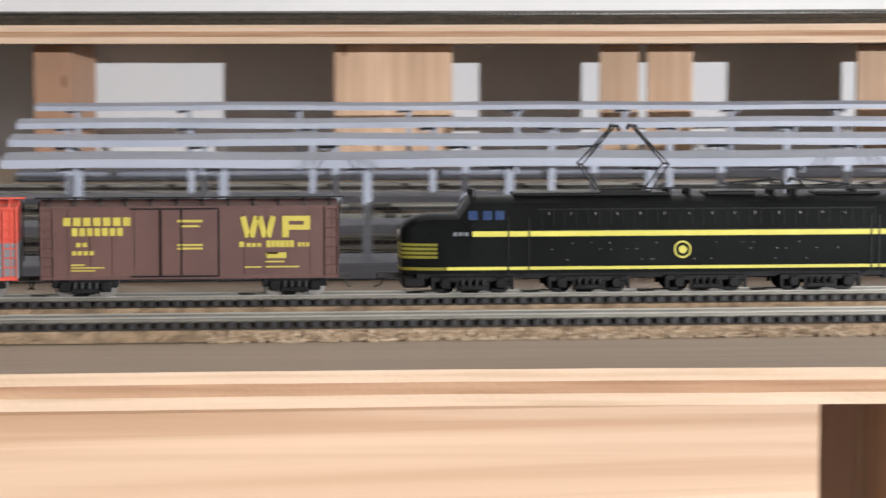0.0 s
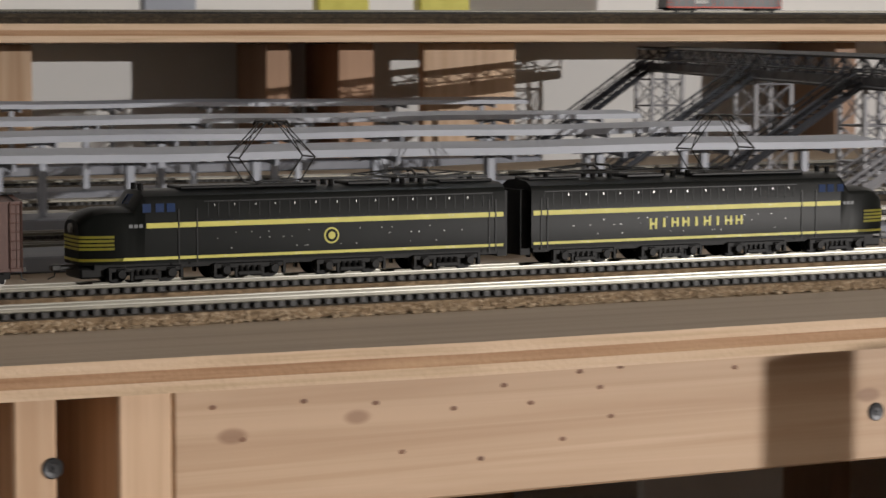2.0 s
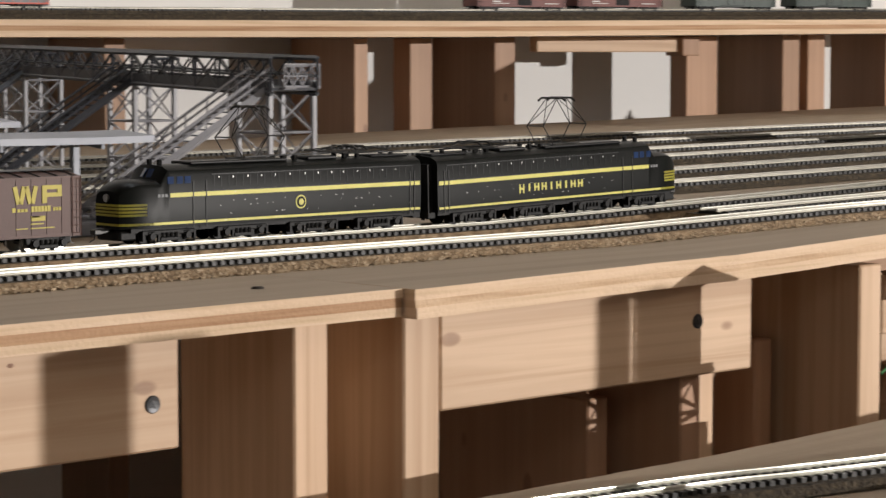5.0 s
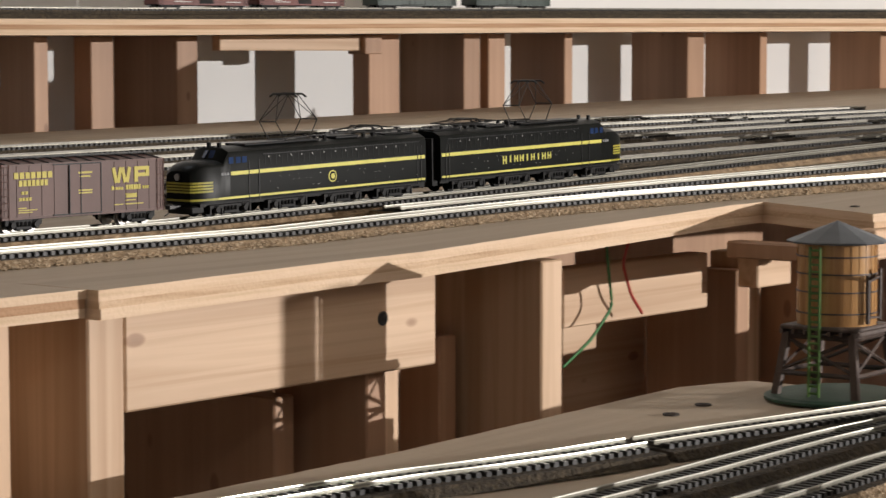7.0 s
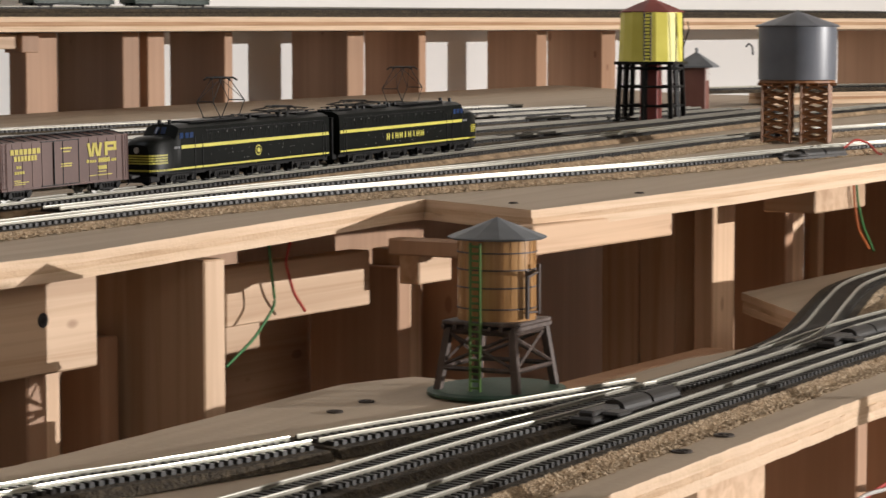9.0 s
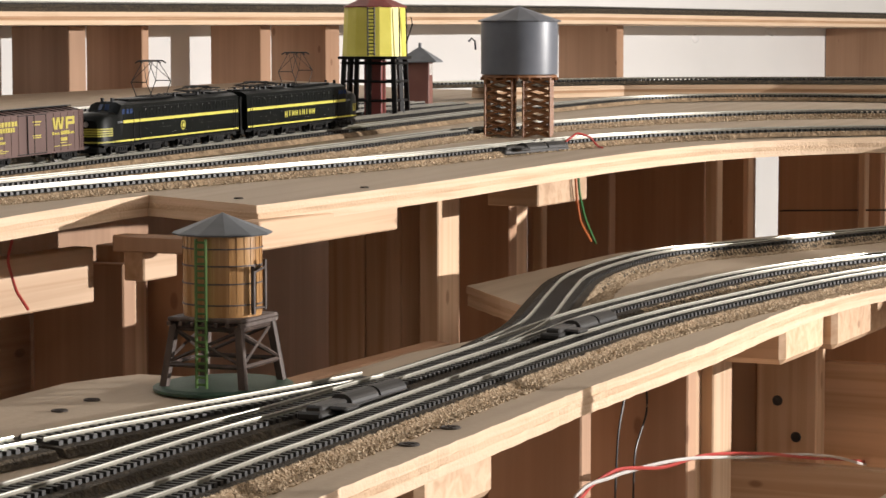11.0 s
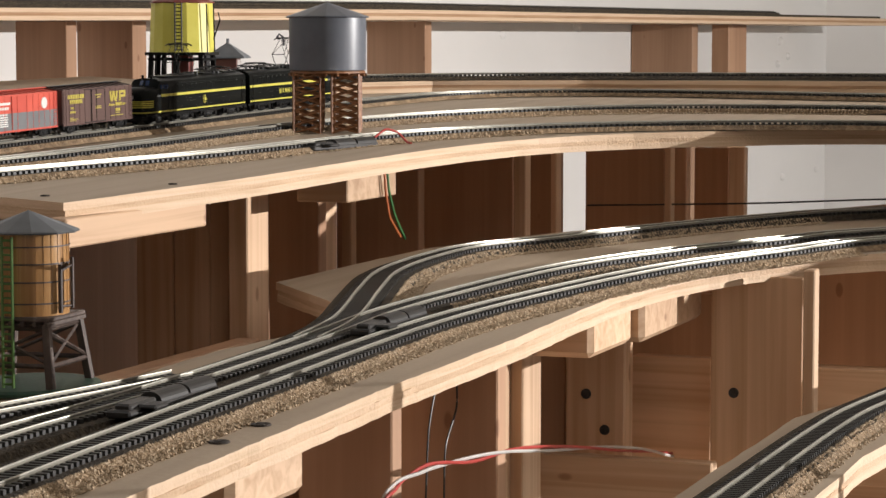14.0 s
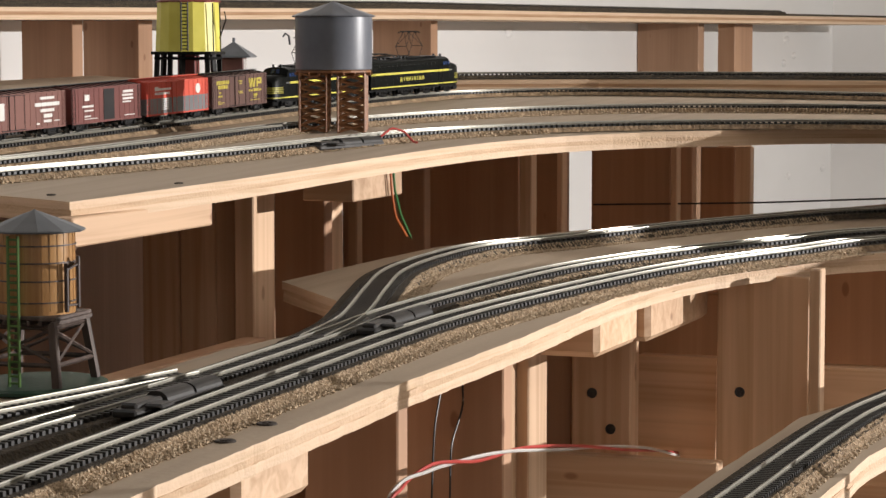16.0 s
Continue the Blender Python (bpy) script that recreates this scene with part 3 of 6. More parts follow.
def locomotive(label, lettered):
    e = thing("electric_locomotive", (0, 0, 0), label, "model locomotive", "the train")
    bm = bmesh.new()
    xs = [-HALF + 0.0005, -HALF + 0.002, -HALF + 0.005, -HALF + 0.009, -HALF + 0.014, -HALF + 0.019, -HALF + 0.024, -HALF + 0.028, -HALF + 0.0335, -HALF + 0.0345, -HALF + 0.05, 0.0, HALF - 0.006, HALF]
    rings = [[bm.verts.new((x, y, z)) for y, z in loco_section(x, 0)] for x in xs]
    for a, b in zip(rings, rings[1:]):
        for j in range(len(a)):
            bm.faces.new((a[j], a[(j + 1) % len(a)], b[(j + 1) % len(a)], b[j]))
    bm.faces.new(rings[0])
    bm.faces.new(list(reversed(rings[-1])))
    part("body", bm, M_BLACK, e, smooth=True)
    # underframe, steps and couplers
    bm = bmesh.new()
    bm_box(bm, -HALF + 0.008, HALF - 0.003, -0.0135, 0.0135, 0.0075, 0.0104)
    bm_box(bm, -HALF + 0.001, -HALF + 0.014, -0.012, 0.012, 0.003, 0.0086, bevel=0.001)
    bm_box(bm, HALF - 0.002, HALF + 0.004, -0.012, 0.012, 0.006, 0.042)
    part("underframe", bm, M_TRUCK, e)
    bm = bmesh.new()
    bm_box(bm, -HALF - 0.008, -HALF + 0.004, -0.0014, 0.0014, 0.0072, 0.0098)
    bm_box(bm, -HALF - 0.011, -HALF - 0.006, -0.003, 0.002, 0.0068, 0.0102, bevel=0.0006)
    bm_tube(bm, [(-HALF - 0.008, 0.001, 0.007), (-HALF - 0.0085, 0.001, 0.004), (-HALF - 0.012, 0.001, 0.0026)], 0.0004, 5)
    part("coupler", bm, M_WIRE, e)
    # stripes
    bm = bmesh.new()
    side_plate(bm, -HALF + 0.0345, HALF - 0.0012, 0.0281, 0.0307, 0.0172)
    part("upper_stripe", bm, M_YELLOW, e, "yellow waist stripe")
    bm = bmesh.new()
    side_plate(bm, -HALF + 0.022, HALF - 0.0012, 0.0119, 0.0134, 0.0172)
    part("lower_stripe", bm, M_YELLOW, e, "yellow sill stripe")
    for z0, z1 in ((0.0119, 0.0133), (0.0176, 0.0189), (0.0196, 0.0209), (0.0216, 0.0229), (0.0236, 0.0249)):
        bm = bmesh.new()
        far = 0.022 if z0 < 0.0125 else 0.0175
        pts = []
        for x in [-HALF + d for d in (0.0005, 0.002, 0.005, 0.009, 0.014, 0.0175) if d <= far] + ([-HALF + 0.022] if far > 0.02 else []):
            pts.append((x, -loco_section(x, 0)[0][0] + 0.0003))
        outline = [(x, -w) for x, w in reversed(pts)] + [(-HALF - 0.0001, 0.0)] + pts
        lo = [bm.verts.new((x, y, z0)) for x, y in outline]
        hi = [bm.verts.new((x, y, z1)) for x, y in outline]
        for i in range(len(outline) - 1):
            bm.faces.new((lo[i], lo[i + 1], hi[i + 1], hi[i]))
        bmesh.ops.solidify(bm, geom=bm.faces[:], thickness=-0.0002)
        part("nose_stripe", bm, M_YELLOW, e)
    # cab windows
    for k, x0 in enumerate((-HALF + 0.0325, -HALF + 0.0395, -HALF + 0.0455)):
        for s in (-1, 1):
            bm = bmesh.new()
            side_plate(bm, x0, x0 + 0.0045, 0.0362, 0.0406, 0.0171, 0.0004, (s,))
            part("cab_window", bm, M_GLASS, e)
    for s in (-1, 1):
        bm = bmesh.new()
        bm_box(bm, -0.0030, 0.0030, -0.0044, 0.0044, -0.0004, 0.0004, Matrix.Translation((-HALF + 0.0310, s * 0.0056, 0.0424)) @ Matrix.Rotation(radians(-15 * s), 4, "Z") @ Matrix.Rotation(radians(-57), 4, "Y"))
        part("windscreen", bm, M_GLASS, e)
    bm = bmesh.new()
    bm_rod(bm, (-HALF - 0.0008, 0, 0.0285), (-HALF + 0.003, 0, 0.0285), 0.0024, 16)
    part("headlight", bm, M_STEEL, e)
    # panel lines: doors, grille, roof louvres, rivet heads doubling as side glints
    bm = bmesh.new()
    for x in (-HALF + 0.052, -HALF + 0.062, HALF - 0.010, HALF - 0.006):
        side_plate(bm, x - 0.0004, x + 0.0004, 0.0092, 0.0375, 0.0172, 0.00045)
    for i in range(30):
        x = -HALF + 0.068 + i * 0.0057
        side_plate(bm, x, x + 0.0004, 0.0335, 0.0402, 0.01715, 0.0003)
    side_plate(bm, -HALF + 0.066, HALF - 0.008, 0.0408, 0.0414, 0.01715, 0.0006)
    side_plate(bm, -HALF + 0.066, HALF - 0.008, 0.0308, 0.0313, 0.01715, 0.0005)
    part("side_grille", bm, M_ROOF, e)
    # bright steel flecks at random spots imitate glints on the side
    bm = bmesh.new()
    rng = random.Random(4)
    for i in range(14):
        x = -HALF + 0.072 + i * 0.0113 + rng.uniform(-0.001, 0.001)
        side_plate(bm, x, x + 0.00035, 0.0385, 0.0397, 0.0176, 0.0002)
    for i in range(46):
        x, z = rng.uniform(-HALF + 0.07, HALF - 0.01), rng.choice((0.0125, 0.0165, 0.0215, 0.0245, 0.0297))
        side_plate(bm, x, x + 0.0005, z, z + 0.0003, 0.0172, 0.00035)
    part("rivets", bm, M_STEEL, e, "tiny bright rivet heads doubling as glints")
    for s in (-1, 1):
        bm = bmesh.new()
        for i in range(3):
            side_plate(bm, -HALF + 0.0252 + i * 0.0027, -HALF + 0.0271 + i * 0.0027, 0.0285, 0.0303, 0.0170, 0.0005, (s,))
        part("number_plate", bm, M_GREY, e, "small grey bars for numerals")
    # roof gear
    bm = bmesh.new()
    bm_box(bm, -0.065, 0.012, -0.010, 0.010, 0.0470, 0.0488, bevel=0.0006)
    bm_box(bm, 0.03, 0.055, -0.009, 0.009, 0.0470, 0.0492, bevel=0.0006)
    bm_box(bm, 0.085, 0.118, -0.008, 0.008, 0.0470, 0.0486, bevel=0.0006)
    for x in (-0.085, 0.012, 0.022, 0.064, 0.075, 0.105):
        bm_rod(bm, (x, -0.005, 0.0468), (x, -0.005, 0.0505), 0.0016, 8)
        bm_rod(bm, (x, 0.005, 0.0468), (x, 0.005, 0.0505), 0.0016, 8)
    bm_tube(bm, [(-0.02, -0.007, 0.0502), (0.03, -0.007, 0.0510), (0.07, -0.006, 0.0506), (0.115, -0.006, 0.0500)], 0.0005, 5)
    part("roof_gear", bm, M_ROOF, e)
    pantograph(e, -0.010, 0.0488, True)
    pantograph(e, 0.072, 0.0505, False)
    for x in (-0.086, -0.029, 0.029, 0.086):
        truck_parts(e, x, 0.0135, 0.0060, True)
    if lettered:
        # nine plain upright marks stand for the road name
        for s in (-1, 1):
            for i in range(9):
                bm = bmesh.new()
                tall = 0.0062 if i == 0 else 0.0052
                x0 = 0.0400 - i * 0.0072
                y = s * 0.0172
                a, b = sorted((y, y + s * 0.0003))
                w = 0.0016 if i in (1, 4, 6) else 0.0048
                x0 += 0.0016 if i in (1, 4, 6) else 0
                if w < 0.002:
                    bm_box(bm, x0, x0 + w, a, b, 0.0243 - tall, 0.0243)
                else:
                    bm_box(bm, x0, x0 + 0.0013, a, b, 0.0243 - tall, 0.0243)
                    bm_box(bm, x0 + w - 0.0013, x0 + w, a, b, 0.0243 - tall, 0.0243)
                    bm_box(bm, x0 + 0.0013, x0 + w - 0.0013, a, b, 0.0243 - tall * 0.62, 0.0243 - tall * 0.4)
                part("letter_mark", bm, M_YELLOW, e, "plain yellow mark")
    else:
        for s in (-1, 1):
            bm = bmesh.new()
            y = s * 0.0172
            bm_rod(bm, (0.0168, y, 0.0213), (0.0168, y + s * 0.0003, 0.0213), 0.0043, 24)
            part("emblem_disc", bm, M_YELLOW, e, "round yellow emblem")
            bm = bmesh.new()
            bm_rod(bm, (0.0168, y, 0.0213), (0.0168, y + s * 0.0005, 0.0213), 0.0034, 24)
            part("emblem_field", bm, M_BLACK, e)
            bm = bmesh.new()
            bm_rod(bm, (0.0168, y, 0.0213), (0.0168, y + s * 0.0007, 0.0213), 0.0020, 20)
            part("emblem_core", bm, M_YELLOW, e)
    return e


def boxcar(label, body_mat, marks, door=0.0, low=None, roof=None, open_door=False):
    """A forty-foot box car. marks: (x0, x1, z0, z1, material). low: paint of the lower half."""
    e = thing("box_car", (0, 0, 0), label, "model box car", "the train")
    L, W = 0.0712, 0.0165
    bm = bmesh.new()
    rings = []
    for x in (-L, L):
        rings.append([bm.verts.new((x, y, z)) for y, z in ((-W, 0.0095), (-W, 0.0435), (0, 0.0462), (W, 0.0435), (W, 0.0095))])
    for j in range(5):
        bm.faces.new((rings[0][j], rings[0][(j + 1) % 5], rings[1][(j + 1) % 5], rings[1][j]))
    bm.faces.new(rings[0])
    bm.faces.new(list(reversed(rings[1])))
    body = part("body", bm, body_mat, e)
    if low:
        bm = bmesh.new()
        side_plate(bm, -L, L, 0.0095, 0.0265, W, 0.0002)
        for s in (-1, 1):
            a, b = sorted((s * L, s * (L + 0.0002)))
            bm_box(bm, a, b, -W, W, 0.0095, 0.0265)
        part("lower_side", bm, low, e, "grey lower side")
    bm = bmesh.new()
    bm_box(bm, -L - 0.003, L + 0.003, -0.0035, 0.0035, 0.0468, 0.0475)
    for i in range(12):
        x = -L + 0.004 + i * (2 * L - 0.008) / 11
        bm_box(bm, x - 0.0004, x + 0.0004, -W, W, 0.0436, 0.0440, Matrix.Identity(4))
        for s in (-1, 1):
            bm_rod(bm, (x, s * W, 0.0437), (x, 0, 0.0466), 0.0005, 4)
        bm_box(bm, x - 0.0006, x + 0.0006, -0.003, 0.003, 0.0455, 0.047)
    part("roof_walk", bm, roof or M_ROOF, e, "dark roof ribs and running board")
    bm = bmesh.new()
    for i in range(14):
        x = -L + 0.003 + i * (2 * L - 0.006) / 13
        if abs(x - door) > 0.016:
            side_plate(bm, x - 0.0002, x + 0.0002, 0.0095, 0.0432, W, 0.00035)
    side_plate(bm, -L, L, 0.0088, 0.0104, W - 0.0006, 0.0012)
    side_plate(bm, -L, L, 0.0425, 0.0437, W - 0.0004, 0.0009)
    part("side_ribs", bm, (low or body_mat) if low is None else body_mat, e)
    bm = bmesh.new()
    if open_door:
        bm.free()
        for s in (-1, 1):
            bm = bmesh.new()
            # flat near-black plate holds the shade inside the open door
            side_plate(bm, door - 0.011, door + 0.011, 0.0108, 0.0415, W, 0.0005, (s,))
            part("doorway", bm, M_DOOR_SHADE, e, "near-black plate for the shade in the open doorway")
    else:
        bm.free()
        for s in (-1, 1):
            bm = bmesh.new()
            side_plate(bm, door - 0.0135, door + 0.0135, 0.0106, 0.0418, W, 0.0007, (s,))
            part("sliding_door", bm, body_mat, e)
        if low:
            for s in (-1, 1):
                bm = bmesh.new()
                side_plate(bm, door - 0.0135, door + 0.0135, 0.0106, 0.0265, W + 0.0007, 0.0002, (s,))
                part("door_lower", bm, low, e)
        for s in (-1, 1):
            bm = bmesh.new()
            for x in (door - 0.0137, door - 0.004, door + 0.0137):
                side_plate(bm, x - 0.0003, x + 0.0003, 0.0102, 0.042, W + 0.0006, 0.0005, (s,))
            side_plate(bm, door - 0.028, door + 0.0137, 0.0422, 0.0429, W + 0.0004, 0.0009, (s,))
            side_plate(bm, door - 0.028, door + 0.0137, 0.0098, 0.0106, W + 0.0004, 0.0009, (s,))
            part("door_hardware", bm, M_ROOF if not low else body_mat, e)
    for sx in (-1, 1):
        for s in (-1, 1):
            bm = bmesh.new()
            y = s * (W + 0.0007)
            for xx in (L - 0.0065, L - 0.0005):
                bm_rod(bm, (sx * xx, y, 0.0085), (sx * xx, y, 0.0435), 0.0003, 5)
            for i in range(8):
                z = 0.0105 + i * 0.0045
                bm_rod(bm, (sx * (L - 0.0065), y, z), (sx * (L - 0.0005), y, z), 0.0003, 5)
            part("ladder", bm, roof or body_mat, e)
        bm = bmesh.new()
        bm_rod(bm, (sx * (L + 0.0015), 0.006, 0.0445), (sx * (L + 0.0015), 0.006, 0.016), 0.0003, 5)
        bm_rod(bm, (sx * (L + 0.0012), 0.006, 0.0425), (sx * (L + 0.002), 0.006, 0.0425), 0.0025, 12)
        part("brake_wheel", bm, M_TRUCK, e)
        bm = bmesh.new()
        bm_box(bm, sx * L - 0.001, sx * L + 0.001, -0.002, 0.002, 0.0075, 0.0098)
        a, b = sorted((sx * (L - 0.004), sx * (L + 0.0065)))
        bm_box(bm, a, b, -0.0012, 0.0012, 0.0072, 0.0094)
        bm_tube(bm, [(sx * (L + 0.004), 0.001, 0.007), (sx * (L + 0.005), 0.001, 0.0032), (sx * (L + 0.007), 0.001, 0.0028)], 0.0004, 5)
        part("coupler", bm, M_WIRE, e)
        truck_parts(e, sx * 0.050, 0.0098, 0.0048)
    bm = bmesh.new()
    bm_box(bm, -L, L, -0.006, 0.006, 0.0075, 0.0096)
    part("centre_sill", bm, M_TRUCK, e)
    for x0, x1, z0, z1, mat in marks:
        a = 0.00085 if abs((x0 + x1) / 2 - door) < 0.0135 else 0.0004
        for s in (-1, 1):
            bm = bmesh.new()
            side_plate(bm, *((x0, x1) if s < 0 else (-x1, -x0)), z0, z1, W, a, (s,))
            part("lettering_bar", bm, mat, e)
    return e


def word(x0, x1, z0, z1, k, mat, gap=0.25):
    w = (x1 - x0) / k
    return [(x0 + i * w, x0 + (i + 1 - gap) * w, z0, z1, mat) for i in range(k)]


Y, Wt = M_LETTER, M_WHITE
marks_brown = word(-0.060, -0.027, 0.0345, 0.0385, 7, Y) + word(-0.056, -0.031, 0.0297, 0.0335, 7, Y) + word(-0.054, -0.048, 0.0245, 0.0265, 2, Y) + word(-0.056, -0.045, 0.0205, 0.0225, 4, Y) + [
    (-0.0565, -0.050, 0.0155, 0.0162, Y), (-0.0565, -0.041, 0.0142, 0.0148, Y), (-0.0565, -0.045, 0.0128, 0.0134, Y), (-0.006, 0.006, 0.0360, 0.0372, Y), (-0.0045, 0.0045, 0.0337, 0.0346, Y), (-0.006, 0.006, 0.0247, 0.0256, Y), (-0.006, 0.006, 0.0230, 0.0239, Y)] + word(
    0.0235, 0.0265, 0.0240, 0.0265, 1, Y) + word(0.0270, 0.0345, 0.0240, 0.0258, 3, Y) + word(0.0365, 0.050, 0.0238, 0.0270, 6, Y, 0.15) + word(0.0515, 0.0575, 0.0240, 0.0260, 3, Y) + [
    (0.036, 0.042, 0.0205, 0.0213, Y), (0.0365, 0.046, 0.0185, 0.0213, Y), (0.036, 0.045, 0.0165, 0.0172, Y), (0.0260, 0.034, 0.0140, 0.0146, Y), (0.036, 0.052, 0.0140, 0.0147, Y)]
marks_red = [(-0.052, -0.044, 0.0340, 0.0385, Wt), (-0.044, -0.016, 0.0345, 0.0368, Wt)] + word(-0.052, -0.018, 0.0300, 0.0325, 8, Wt) + word(-0.036, -0.020, 0.0245, 0.0262, 3, Wt) + [(-0.037, -0.021, z, z + 0.0012, Wt) for z in (0.0225, 0.0203, 0.0182, 0.0162, 0.0142)]
marks_oxide = [(-0.045, -0.036, 0.031, 0.037, Wt), (-0.05, -0.028, 0.0245, 0.0265, Wt), (-0.046, -0.028, 0.0205, 0.022, Wt), (-0.046, -0.034, 0.015, 0.0165, Wt), (-0.046, -0.02, 0.0128, 0.0135, Wt), (0.034, 0.055, 0.036, 0.0385, Wt), (0.032, 0.054, 0.0325, 0.0345, Wt), (0.033, 0.055, 0.029, 0.031, Wt), (0.033, 0.05, 0.026, 0.0275, Wt), (0.036, 0.058, 0.0128, 0.0137, Wt)]
marks_salmon = [(0.024, 0.050, 0.0365, 0.039, Wt), (0.014, 0.060, 0.030, 0.0335, Wt), (0.024, 0.050, 0.0245, 0.0275, Wt), (0.030, 0.046, 0.019, 0.0225, Wt), (0.030, 0.044, 0.0145, 0.017, Wt), (0.016, 0.022, 0.013, 0.0145, Wt), (0.05, 0.06, 0.015, 0.016, Wt), (-0.058, -0.042, 0.020, 0.036, Wt)]

loco_rear = locomotive("black and yellow electric locomotive with a round emblem", False)
loco_front = locomotive("black and yellow electric locomotive with a lettered side", True)
car_brown = boxcar("dark brown box car with yellow lettering bars", M_BROWN, marks_brown)
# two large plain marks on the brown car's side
for s in (-1, 1):
    for x0, x1 in ((0.0245, 0.0405), (0.0440, 0.0575)):
        bm = bmesh.new()
        a, b = sorted((s * 0.0165, s * 0.0170))
        h0, h1 = 0.0285, 0.0388
        if x0 < 0.03:
            w = (x1 - x0) / 4
            for i in range(4):
                m = Matrix.Translation((x0 + (i + 0.5) * w, (a + b) / 2, (h0 + h1) / 2)) @ Matrix.Rotation(radians((-14, 14, -14, 14)[i]), 4, "Y")
                bm_box(bm, -0.0014, 0.0014, -0.00025, 0.00025, -(h1 - h0) / 2, (h1 - h0) / 2, m)
        else:
            bm_box(bm, x0, x0 + 0.0032, a, b, h0, h1)
            bm_box(bm, x0 + 0.0032, x1, a, b, h1 - 0.0024, h1)
            bm_box(bm, x0 + 0.0032, x1, a, b, h0 + 0.0036, h0 + 0.006)
            bm_box(bm, x1 - 0.003, x1, a, b, h0 + 0.006, h1 - 0.0024)
        part("large_mark", bm, M_LETTER, car_brown, "large yellow mark")
car_red = boxcar("red over grey box car with white marks", M_RED, marks_red, 0.0, M_GREY, M_RED)
car_oxide = boxcar("oxide brown box car with one door open", M_OXIDE, marks_oxide, 0.004, None, M_ROOF, True)
car_salmon = boxcar("dusty brown box car with white lettering bars", M_SALMON, marks_salmon, -0.02)
bm = bmesh.new()
for s in (-1, 1):
    bm_rod(bm, (0.047, s * 0.0165, 0.0335), (0.047, s * 0.0170, 0.0335), 0.0055, 20)
part("round_mark", bm, M_WHITE, car_red, "round white mark")


# ---- station: platforms with canopies and a footbridge ----
M_CANOPY = varied("light_grey_plastic", [(0.3, (0.29, 0.31, 0.36)), (0.7, (0.36, 0.38, 0.43))], (12, 12, 12), 4, 0.5)
M_PLATFORM = varied("blue_grey_platform", [(0.3, (0.14, 0.15, 0.18)), (0.7, (0.20, 0.21, 0.24))], (20, 20, 20), 4, 0.6)
M_BRIDGE = varied("dark_grey_lattice", [(0.3, (0.025, 0.027, 0.034)), (0.7, (0.045, 0.048, 0.058))], (30, 30, 30), 3, 0.5)
M_BRIDGE_L = varied("pale_grey_lattice", [(0.3, (0.25, 0.25, 0.27)), (0.7, (0.33, 0.33, 0.35))], (30, 30, 30), 3, 0.5)
LIFT = (0.0035, 0.004, 0.006, 0.0105)
ROWS = ((1.40, -0.11, 1.03), (1.71, -0.13, 1.13), (2.05, -0.15, 1.235), (2.50, -0.165, 1.36))
for (y, x0, x1), lift in zip(ROWS, LIFT):
    e = thing("platform", (0, y, 1.0003), "grey station platform under a long canopy", "station platform", "platforms of the station")
    bm = bmesh.new()
    bm_box(bm, x0 - 0.02, x1 + 0.02, -0.035, 0.035, 0.0, 0.0095, bevel=0.001)
    part("platform_slab", bm, M_PLATFORM, e)
    bm = bmesh.new()
    k = 24
    lo = []
    for i in range(k + 1):
        x = x0 + (x1 - x0) * i / k
        sag = 0.0005 * math.sin(i * 1.3 + y * 9)
        lo.append([bm.verts.new((x, yy, zz + sag)) for yy, zz in ((-0.038, 0.0596 + lift), (0.0, 0.0640 + lift), (0.038, 0.0596 + lift), (0.038, 0.0642 + lift), (0.0, 0.0672 + lift), (-0.038, 0.0642 + lift))])
    for a, b in zip(lo, lo[1:]):
        for j in range(6):
            bm.faces.new((a[j], a[(j + 1) % 6], b[(j + 1) % 6], b[j]))
    bm.faces.new(lo[0])
    bm.faces.new(list(reversed(lo[-1])))
    part("canopy_roof", bm, M_CANOPY, e, "long light grey butterfly roof")
    for i in range(14):
        x = x0 + 0.04 + (x1 - x0 - 0.08) * i / 13
        bm = bmesh.new()
        bm_box(bm, x - 0.0025, x + 0.0025, -0.0025, 0.0025, 0.0095, 0.064 + lift)
        for s in (-1, 1):
            bm_box(bm, -0.001, 0.001, 0.0, 0.034, -0.0035, 0.0005, Matrix.Translation((x, 0, 0.0625 + lift)) @ Matrix.Rotation(radians(0 if s > 0 else 180), 4, "Z") @ Matrix.Rotation(radians(-6), 4, "X"))
            bm_box(bm, -0.012, 0.0, -0.001, 0.001, -0.004, 0.001, Matrix.Translation((x, 0, 0.0615 + lift)) @ Matrix.Rotation(radians(-12 if s > 0 else 192), 4, "Y"))
        part("canopy_post", bm, M_CANOPY, e)


def lattice(bm, a, b, height, bays, r=0.0009):
    """A truss girder from a to b, upright, of that height."""
    a, b = Vector(a), Vector(b)
    up = Vector((0, 0, height))
    bm_rod(bm, a, b, r * 1.5, 4)
    bm_rod(bm, a + up, b + up, r * 1.5, 4)
    bm_rod(bm, a + up / 2, b + up / 2, r * 0.7, 4)
    for i in range(bays):
        p, q = a.lerp(b, i / bays), a.lerp(b, (i + 1) / bays)
        bm_rod(bm, p, p + up, r, 4)
        bm_rod(bm, p, q + up, r * 0.8, 4)
        bm_rod(bm, p + up, q, r * 0.8, 4)
    bm_rod(bm, b, b + up, r, 4)


